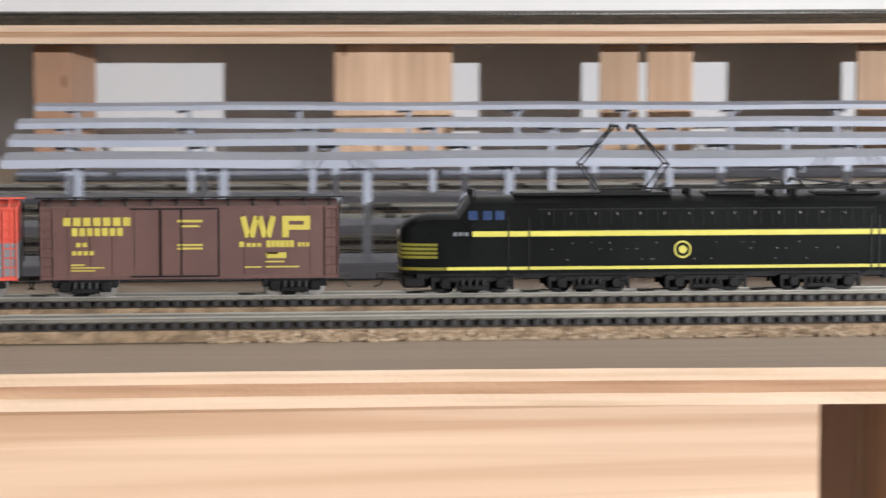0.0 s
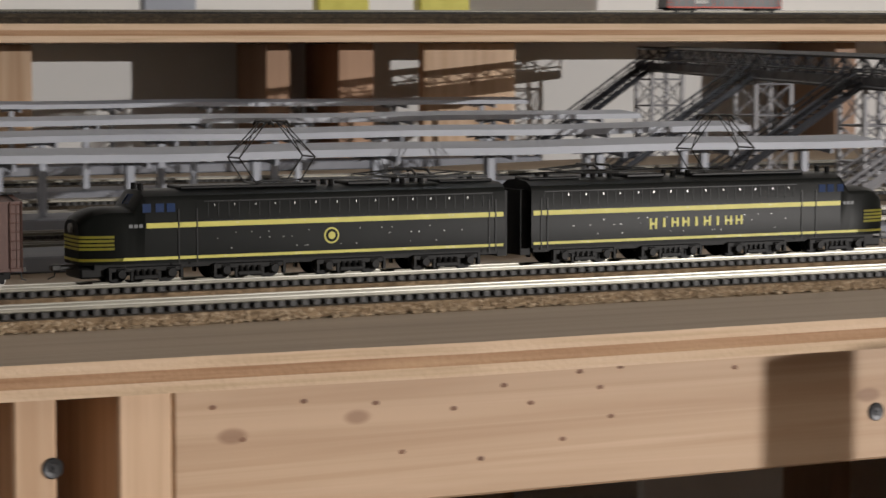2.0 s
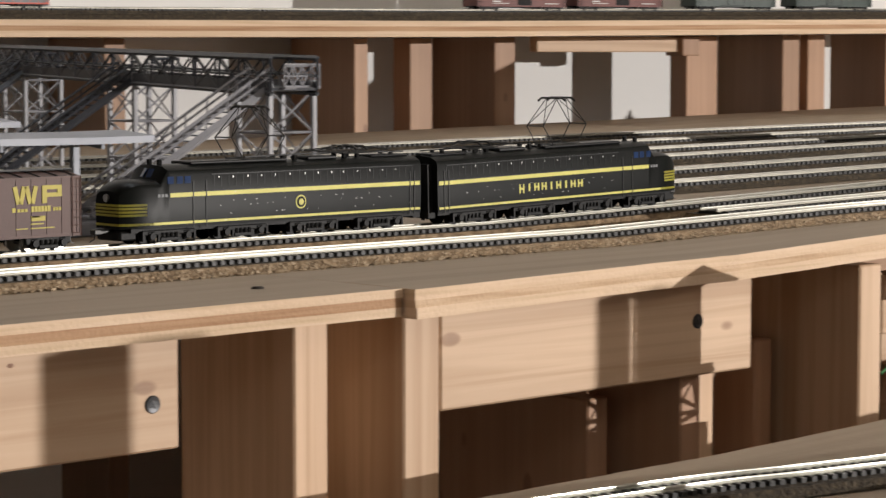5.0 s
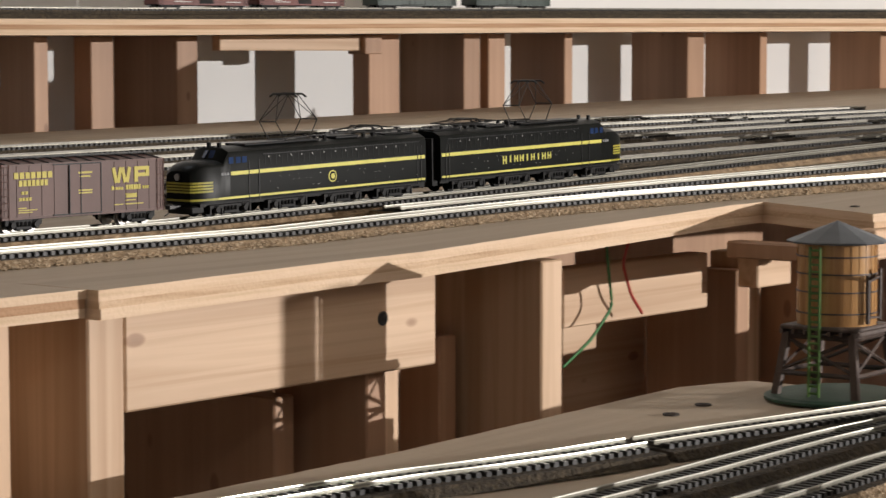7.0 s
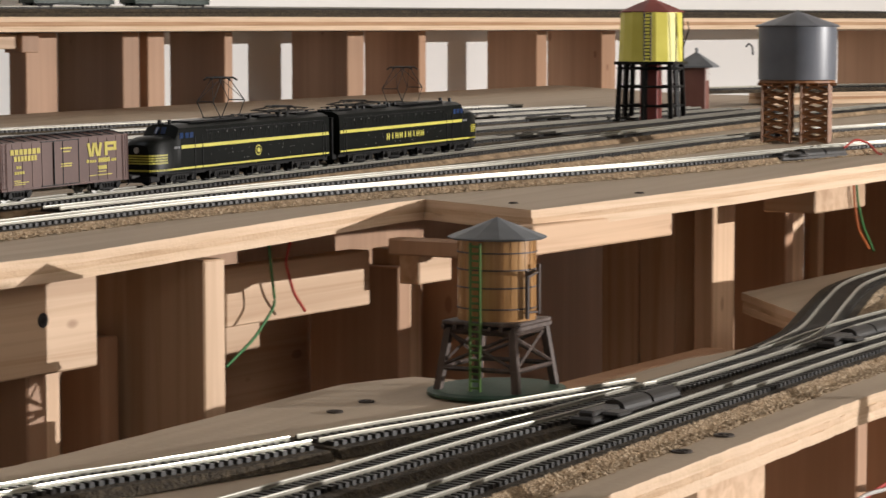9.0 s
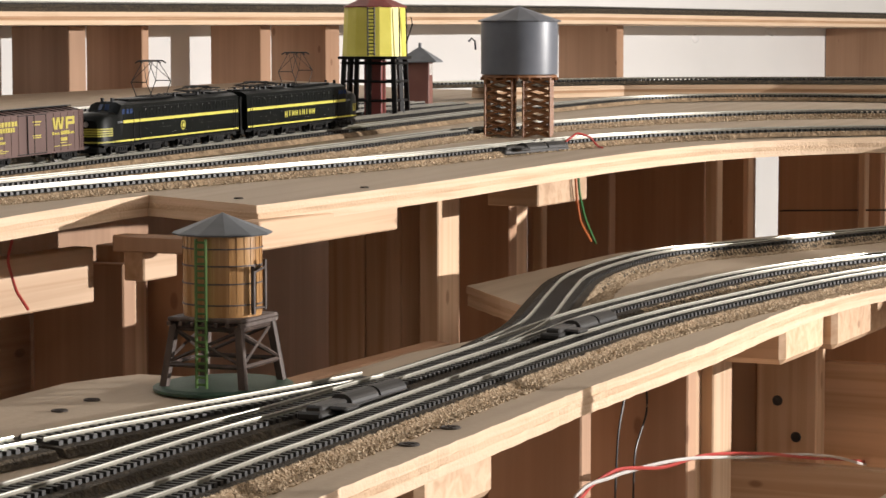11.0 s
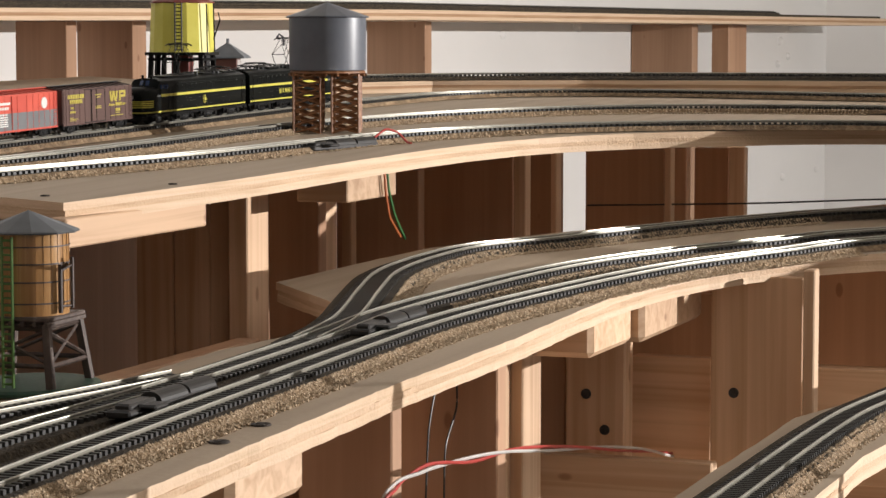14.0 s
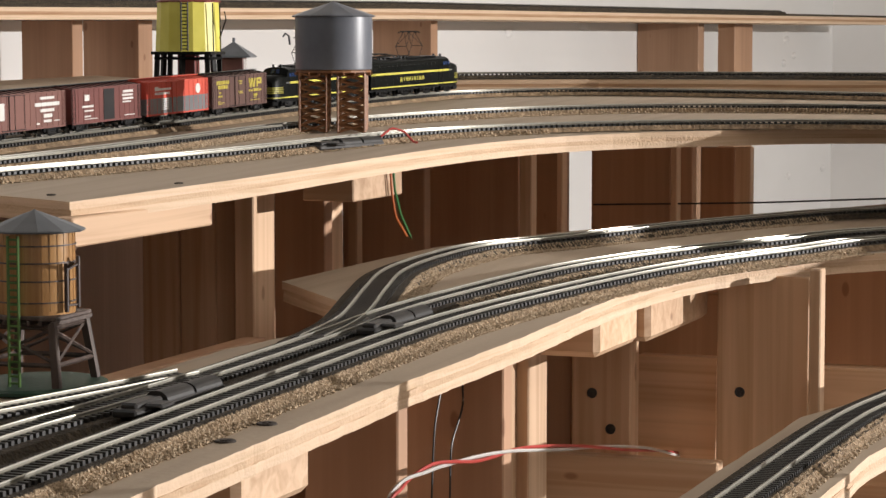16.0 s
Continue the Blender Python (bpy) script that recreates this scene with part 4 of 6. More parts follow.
def footbridge():
    e = thing("footbridge", (0, 0, 0), "grey lattice footbridge with stairs over the yard", "model footbridge")
    p0, p1 = Vector((1.163, 1.37, 1.099)), Vector((1.578, 2.545, 1.113))
    ax = (p1 - p0).normalized()
    side = Vector((ax.y, -ax.x, 0))
    bm = bmesh.new()
    m = Matrix.Translation((p0 + p1) / 2) @ ax.to_track_quat("Y", "Z").to_matrix().to_4x4()
    bm_box(bm, -0.018, 0.018, -(p1 - p0).length / 2, (p1 - p0).length / 2, -0.002, 0.0, m)
    part("walkway", bm, M_BRIDGE, e)
    for s in (-1, 1):
        bm = bmesh.new()
        lattice(bm, p0 + side * 0.018 * s - Vector((0, 0, 0.004)), p1 + side * 0.018 * s - Vector((0, 0, 0.004)), 0.0255, 22, 0.0013)
        m = Matrix.Translation((p0 + p1) / 2 + side * 0.018 * s) @ ax.to_track_quat("Y", "Z").to_matrix().to_4x4()
        bm_box(bm, -0.0007, 0.0007, -(p1 - p0).length / 2, (p1 - p0).length / 2, -0.006, 0.0045, m)
        part("truss", bm, M_BRIDGE, e)
    for (y, x0, x1) in ROWS:
        u = (y - p0.y) / (p1.y - p0.y)
        c = p0.lerp(p1, u)
        bm = bmesh.new()
        feet = [(c.x + dx, y + dy) for dx in (-0.024, 0.018) for dy in (-0.018, 0.018)]
        for fx, fy in feet:
            bm_box(bm, fx - 0.0018, fx + 0.0018, fy - 0.0018, fy + 0.0018, 1.0005, c.z + 0.005)
        for a, b in ((0, 1), (2, 3), (0, 2), (1, 3)):
            for k in range(3):
                z0, z1 = 1.004 + k * 0.031, 1.004 + (k + 1) * 0.031
                bm_rod(bm, (*feet[a], z0), (*feet[b], z1), 0.0009, 4)
                bm_rod(bm, (*feet[b], z0), (*feet[a], z1), 0.0009, 4)
                bm_rod(bm, (*feet[a], z1), (*feet[b], z1), 0.0009, 4)
        part("tower", bm, M_BRIDGE_L, e, "pale grey lattice tower")
        # the flight of stairs down to the platform's end
        top, foot = Vector((c.x - 0.018, y, c.z)), Vector((c.x - 0.178, y, 1.011))
        bm = bmesh.new()
        for s in (-1, 1):
            o = Vector((0, 0.012 * s, 0))
            bm_rod(bm, top + o, foot + o, 0.0034, 4)
            up = Vector((0, 0, 0.014))
            bm_rod(bm, top + o + up, foot + o + up, 0.0012, 4)
            bm_rod(bm, top + o + up * 0.6, foot + o + up * 0.6, 0.0009, 4)
            for k in range(9):
                q = top.lerp(foot, k / 8) + o
                bm_rod(bm, q, q + up, 0.0008, 4)
        for k in range(22):
            q = top.lerp(foot, (k + 0.5) / 22)
            bm_box(bm, q.x - 0.003, q.x + 0.003, y - 0.012, y + 0.012, q.z - 0.0004, q.z + 0.0006)
        part("stair_flight", bm, M_BRIDGE_L if y < 1.5 else M_BRIDGE, e)
        bm = bmesh.new()
        lattice(bm, (c.x - 0.02, y - 0.03, c.z), (c.x + 0.014, y - 0.03, c.z), 0.016, 4, 0.0009)
        bm_box(bm, c.x - 0.02, c.x + 0.014, y - 0.03, y + 0.02, c.z - 0.0015, c.z)
        part("landing", bm, M_BRIDGE_L if y < 1.5 else M_BRIDGE, e)
    return e


footbridge()

# ---- water tanks ----
M_TANKWOOD = varied("tan_tank_staves", [(0.3, (0.30, 0.155, 0.06)), (0.55, (0.44, 0.245, 0.10)), (0.8, (0.52, 0.31, 0.14))], (240, 240, 8), 4, 0.24, bump=0.1, bump_scale=200)
M_SLATE = varied("slate_grey_plastic", [(0.3, (0.10, 0.11, 0.12)), (0.7, (0.15, 0.16, 0.175))], (40, 40, 40), 4, 0.45)
M_TANKGREY = varied("blue_grey_plastic", [(0.3, (0.095, 0.105, 0.125)), (0.7, (0.14, 0.15, 0.175))], (25, 25, 25), 4, 0.38)
M_TIMBER = varied("dark_weathered_timber", [(0.3, (0.045, 0.03, 0.024)), (0.6, (0.09, 0.062, 0.05)), (0.8, (0.2, 0.16, 0.14))], (160, 160, 30), 5, 0.6)
M_GREEN = varied("green_plastic", [(0.3, (0.07, 0.15, 0.035)), (0.7, (0.11, 0.21, 0.055))], (40, 40, 40), 3, 0.4)
M_DKGREEN = varied("dark_green_base", [(0.3, (0.012, 0.045, 0.025)), (0.7, (0.025, 0.07, 0.04))], (60, 60, 60), 4, 0.5, bump=0.3, bump_scale=300)
M_RUST = varied("rust_brown_lattice", [(0.3, (0.17, 0.068, 0.024)), (0.7, (0.28, 0.125, 0.048))], (80, 80, 80), 3, 0.55)
M_TANKYEL = varied("faded_yellow_plastic", [(0.3, (0.58, 0.52, 0.07)), (0.7, (0.70, 0.64, 0.12))], (30, 30, 30), 3, 0.45)
M_MAROON = varied("maroon_plastic", [(0.3, (0.16, 0.03, 0.025)), (0.7, (0.24, 0.05, 0.04))], (40, 40, 40), 3, 0.5)


def ladder(bm, x, y, z0, z1, w, d=0.0006, ny=(0, -1)):
    tx, ty = -ny[1], ny[0]
    for s in (-1, 1):
        bm_rod(bm, (x + s * tx * w / 2, y + s * ty * w / 2, z0), (x + s * tx * w / 2, y + s * ty * w / 2, z1), d, 5)
    k = int((z1 - z0) / 0.0042)
    for i in range(k):
        z = z0 + (i + 0.5) * (z1 - z0) / k
        bm_rod(bm, (x - tx * w / 2, y - ty * w / 2, z), (x + tx * w / 2, y + ty * w / 2, z), d * 0.8, 5)


def tan_tank():
    e = thing("water_tank", Matrix.Translation((1.290, 0.737, 0.9125 + low_rise(1.29))) @ Matrix.Rotation(radians(3), 4, "Z") @ Matrix.Scale(0.975, 4), "tan water tank on dark timber legs with grey roof", "model water tank", "water tanks")
    bm = bmesh.new()
    bm_lathe(bm, [(0.049, 0.0), (0.049, 0.0018), (0.044, 0.003)], 40)
    bmesh.ops.scale(bm, vec=(1.0, 0.86, 1.0), verts=bm.verts)
    part("base", bm, M_DKGREEN, e, "oval dark green base")
    bm = bmesh.new()
    seg = 44
    prof = [(0.0240, 0.0455), (0.0245, 0.0480), (0.0243, 0.0955)]
    bm_lathe(bm, prof, seg)
    part("tub", bm, M_TANKWOOD, e, smooth=True)
    for i in range(30):
        bm = bmesh.new()
        bm_box(bm, -0.00008, 0.0004, -0.00022, 0.00022, 0.0482, 0.0955, Matrix.Rotation(2 * math.pi * i / 30, 4, "Z") @ Matrix.Translation((0.0242, 0, 0)))
        part("stave_seam", bm, M_TANKWOOD, e)
    for z in (0.0530, 0.0660, 0.0770, 0.0875):
        bm = bmesh.new()
        bm_lathe(bm, [(0.0243, z), (0.0251, z), (0.0251, z + 0.0009), (0.0243, z + 0.0009)], 40)
        part("hoop", bm, M_TIMBER, e)
    bm = bmesh.new()
    bm_lathe(bm, [(0.0305, 0.0958), (0.0312, 0.0968), (0.0303, 0.0975), (0.0160, 0.1030), (0.0012, 0.1085), (0.0005, 0.109)], 12)
    part("roof", bm, M_SLATE, e)
    bm = bmesh.new()
    bm_box(bm, -0.0255, 0.0255, -0.0255, 0.0255, 0.0432, 0.0458, bevel=0.0006)
    part("platform", bm, M_TIMBER, e)
    for i in range(7):
        bm = bmesh.new()
        bm_box(bm, -0.027, 0.027, -0.0252 + i * 0.008, -0.0228 + i * 0.008, 0.0405, 0.0431, bevel=0.0003)
        part("joist", bm, M_TIMBER, e)
    legs = [(sx * 0.022, sy * 0.022, sx * 0.027, sy * 0.027) for sx in (-1, 1) for sy in (-1, 1)]
    for x, y, fx, fy in legs:
        bm = bmesh.new()
        bm_rod(bm, (fx, fy, 0.0028), (x, y, 0.0412), 0.0032, 4)
        part("leg", bm, M_TIMBER, e)
    for a, b in ((0, 1), (2, 3), (0, 2), (1, 3)):
        bm = bmesh.new()
        pa, pb = legs[a], legs[b]
        bm_rod(bm, (pa[2] * 0.97, pa[3] * 0.97, 0.0165), (pb[2] * 0.97, pb[3] * 0.97, 0.0165), 0.0015, 4)
        bm_rod(bm, (pa[0], pa[1], 0.039), (pb[0], pb[1], 0.039), 0.0018, 4)
        bm_rod(bm, (pa[2] * 0.97, pa[3] * 0.97, 0.0175), (pb[0], pb[1], 0.038), 0.0011, 4)
        bm_rod(bm, (pb[2] * 0.97, pb[3] * 0.97, 0.0175), (pa[0], pa[1], 0.038), 0.0011, 4)
        part("brace", bm, M_TIMBER, e)
    return e


tank = tan_tank()


def toward_eye(e, turn, r):
    """A point in the thing's space at radius r, turned by degrees to the right of the way to the aisle corner."""
    p = e.matrix_basis.translation
    a = math.atan2(-p.y, -p.x) + radians(turn)
    v = e.matrix_basis.to_3x3().inverted() @ Vector((math.cos(a) * r, math.sin(a) * r, 0))
    return v.x, v.y


lx, ly = toward_eye(tank, -28, 0.0275)
n = math.hypot(lx, ly)
bm = bmesh.new()
ladder(bm, lx, ly, 0.003, 0.0945, 0.0068, 0.0010, (lx / n, ly / n))
part("ladder", bm, M_GREEN, tank, "green ladder")
px_, py_ = toward_eye(tank, 44, 0.0262)
bm = bmesh.new()
bm_rod(bm, (px_, py_, 0.0475), (px_, py_, 0.077), 0.0014, 8)
bm_rod(bm, (px_ * 1.0, py_ * 1.0, 0.0745), (px_ * 1.25, py_ * 1.25, 0.0785), 0.0010, 6)
qx, qy = toward_eye(tank, 62, 0.0285)
bm_rod(bm, (qx, qy, 0.050), (qx, qy, 0.081), 0.0012, 8)
bm_rod(bm, (px_, py_, 0.073), (qx, qy, 0.0765), 0.0009, 6)
bm_rod(bm, (px_, py_, 0.0515), (qx, qy, 0.0515), 0.0008, 6)
part("spout", bm, M_TIMBER, tank, "brown spout and counterweight pipes")


def lattice_leg_tower(e, w, h, legs, mat, r=0.0016):
    for lx, ly in legs:
        bm = bmesh.new()
        for sx in (-1, 1):
            for sy in (-1, 1):
                bm_rod(bm, (lx + sx * w, ly + sy * w, 0), (lx + sx * w, ly + sy * w, h), r, 4)
        k = 8
        for i in range(k):
            z0, z1 = h * i / k, h * (i + 1) / k
            for (ax, ay), (bx, by) in (((-1, -1), (1, -1)), ((1, -1), (1, 1)), ((1, 1), (-1, 1)), ((-1, 1), (-1, -1))):
                bm_rod(bm, (lx + ax * w, ly + ay * w, z0), (lx + bx * w, ly + by * w, z1), r * 0.7, 4)
                bm_rod(bm, (lx + bx * w, ly + by * w, z0), (lx + ax * w, ly + ay * w, z1), r * 0.7, 4)
        part("lattice_leg", bm, mat, e)


def grey_tank():
    x, y = 2.375, 1.000
    e = thing("water_tank", Matrix.Translation((x, y, 1.0005 + rise(x))) @ Matrix.Rotation(radians(20), 4, "Z") @ Matrix.Scale(0.915, 4), "grey water tank on rust-brown lattice legs", "model water tank", "water tanks")
    lattice_leg_tower(e, 0.0150, 0.066, [(sx * 0.0215, sy * 0.0215) for sx in (-1, 1) for sy in (-1, 1)], M_RUST)
    bm = bmesh.new()
    bm_lathe(bm, [(0.041, 0.066), (0.043, 0.067), (0.043, 0.069), (0.041, 0.070)], 24)
    for i in range(20):
        a = 2 * math.pi * i / 20
        bm_box(bm, 0.030, 0.0445, -0.001, 0.001, 0.0635, 0.0668, Matrix.Rotation(a, 4, "Z"))
    part("platform", bm, M_RUST, e)
    bm = bmesh.new()
    bm_lathe(bm, [(0.0435, 0.0702), (0.0437, 0.0720), (0.0440, 0.1300)], 40)
    part("tub", bm, M_TANKGREY, e, smooth=True)
    bm = bmesh.new()
    bm_lathe(bm, [(0.0465, 0.1295), (0.0478, 0.1305), (0.0465, 0.1315), (0.0012, 0.1470), (0.0008, 0.1485)], 12)
    part("roof", bm, M_TANKGREY, e)
    sx, sy = toward_eye(e, -88, 0.0455)
    bm = bmesh.new()
    bm_tube(bm, [(sx, sy, 0.098), (sx * 1.02, sy * 1.02, 0.108), (sx * 1.1, sy * 1.1, 0.111), (sx * 1.16, sy * 1.16, 0.107)], 0.0013, 6)
    part("spout", bm, M_TANKGREY, e)
    return e


def yellow_tank():
    x, y = 2.64, 1.298
    e = thing("water_tank", Matrix.Translation((x, y, 1.0005 + rise(x))) @ Matrix.Rotation(radians(12), 4, "Z") @ Matrix.Scale(0.90, 4), "yellow water tank on black legs with maroon roof", "model water tank", "water tanks")
    bm = bmesh.new()
    bm_box(bm, -0.042, 0.042, -0.042, 0.042, 0.0, 0.003, bevel=0.0008)
    part("base", bm, M_TRUCK, e)
    for sx in (-1, 0, 1):
        for sy in (-1, 0, 1):
            if sx or sy:
                bm = bmesh.new()
                bm_rod(bm, (sx * 0.036, sy * 0.036, 0.003), (sx * 0.033, sy * 0.033, 0.081), 0.0042, 4)
                part("leg", bm, M_TRUCK, e)
    bm = bmesh.new()
    for z in (0.025, 0.05, 0.074):
        for s in (-1, 1):
            bm_rod(bm, (-0.036, s * 0.036, z), (0.036, s * 0.036, z), 0.0018, 4)
            bm_rod(bm, (s * 0.036, -0.036, z), (s * 0.036, 0.036, z), 0.0018, 4)
    bm_box(bm, -0.040, 0.040, -0.040, 0.040, 0.079, 0.083)
    part("bracing", bm, M_TRUCK, e)
    bm = bmesh.new()
    bm_box(bm, -0.012, 0.012, -0.012, 0.012, 0.003, 0.080, bevel=0.001)
    part("pump_house", bm, M_MAROON, e, "red pump shaft between the legs")
    bm = bmesh.new()
    bm_lathe(bm, [(0.0435, 0.083), (0.0405, 0.1475)], 16)
    part("tub", bm, M_TANKYEL, e)
    bm = bmesh.new()
    bm_lathe(bm, [(0.0435, 0.1470), (0.0440, 0.1485), (0.0200, 0.1585), (0.0015, 0.1655), (0.001, 0.168)], 8)
    part("roof", bm, M_MAROON, e)
    lx, ly = toward_eye(e, -6, 0.0436)
    n = math.hypot(lx, ly)
    bm = bmesh.new()
    ladder(bm, lx, ly, 0.084, 0.147, 0.0085, 0.0011, (lx / n, ly / n))
    part("ladder", bm, M_TRUCK, e)
    for turn in (42, 60):
        lx, ly = toward_eye(e, turn, 0.0425)
        bm = bmesh.new()
        bm_rod(bm, (lx * 1.03, ly * 1.03, 0.083), (lx, ly, 0.146), 0.0009, 5)
        if turn == 60:
            bm_tube(bm, [(lx, ly, 0.10), (lx * 1.2, ly * 1.2, 0.125), (lx * 1.15, ly * 1.15, 0.135)], 0.001, 5)
        part("pipe", bm, M_TRUCK, e)
    return e


def signal_shed():
    x, y = 2.93, 1.375
    e = thing("signal_shed", Matrix.Translation((x, y, 1.0005 + rise(x))) @ Matrix.Rotation(radians(15), 4, "Z") @ Matrix.Scale(0.91, 4), "small brown shed with grey hipped roof", "model shed")
    bm = bmesh.new()
    bm_box(bm, -0.016, 0.016, -0.016, 0.016, 0.0, 0.066, bevel=0.0008)
    part("wall", bm, M_SALMON, e)
    for dx in (-0.008, 0.0, 0.008):
        bm = bmesh.new()
        bm_box(bm, dx - 0.0028, dx + 0.0028, -0.0165, -0.0158, 0.046, 0.062)
        part("window", bm, M_WHITE, e)
    bm = bmesh.new()
    rings = [[bm.verts.new((sx * w, sy * w, z)) for sx, sy in ((-1, -1), (1, -1), (1, 1), (-1, 1))] for w, z in ((0.029, 0.064), (0.028, 0.0665), (0.003, 0.085))]
    for a, b in zip(rings, rings[1:]):
        for j in range(4):
            bm.faces.new((a[j], a[(j + 1) % 4], b[(j + 1) % 4], b[j]))
    bm.faces.new(rings[-1])
    bm.faces.new(list(reversed(rings[0])))
    part("roof", bm, M_SLATE, e)
    bm = bmesh.new()
    bm_rod(bm, (0, 0, 0.083), (0.001, 0, 0.092), 0.0022, 8)
    part("chimney", bm, M_SLATE, e)
    return e


grey_tank()
yellow_tank()
signal_shed()


# ---- point motors, screws, wires, blocks ----
def point_motor(x, y, z, turn):
    e = thing("point_motor", Matrix.Translation((x, y, z)) @ Matrix.Rotation(radians(turn), 4, "Z") @ Matrix.Diagonal((1.4, 1.0, 1.15, 1.0)), "black plastic point motor beside the track", "point motor", "point motors")
    bm = bmesh.new()
    bm_box(bm, -0.04, 0.04, -0.0075, 0.0075, 0.0, 0.004, bevel=0.001)
    part("base_plate", bm, M_TIE, e)
    for x0, x1 in ((-0.012, 0.012), (0.014, 0.038)):
        bm = bmesh.new()
        seg = 10
        pts = [(-0.007, 0.003)] + [(-0.007 * math.cos(math.pi * k / seg), 0.004 + 0.0045 * math.sin(math.pi * k / seg)) for k in range(seg + 1)] + [(0.007, 0.003)]
        a = [bm.verts.new((x0, yy, zz)) for yy, zz in pts]
        b = [bm.verts.new((x1, yy, zz)) for yy, zz in pts]
        for j in range(len(pts)):
            bm.faces.new((a[j], a[(j + 1) % len(pts)], b[(j + 1) % len(pts)], b[j]))
        bm.faces.new(a)
        bm.faces.new(list(reversed(b)))
        part("coil_cover", bm, M_TIE, e)
    bm = bmesh.new()
    bm_box(bm, -0.036, -0.013, -0.005, 0.005, 0.003, 0.0065, bevel=0.001)
    bm_box(bm, -0.030, -0.018, -0.016, -0.005, 0.003, 0.0055, bevel=0.001)
    part("throw_lever", bm, M_TIE, e)
    return e


point_motor(1.226, 0.616, 0.9178 + low_rise(1.226), 0)
point_motor(1.567, 0.614, 0.9178 + low_rise(1.567), 0)
point_motor(2.829, 1.490, main_z(2.829, 0) + 0.0002, -8)
point_motor(2.13, 0.884, 1.0005 + rise(2.13), -10)


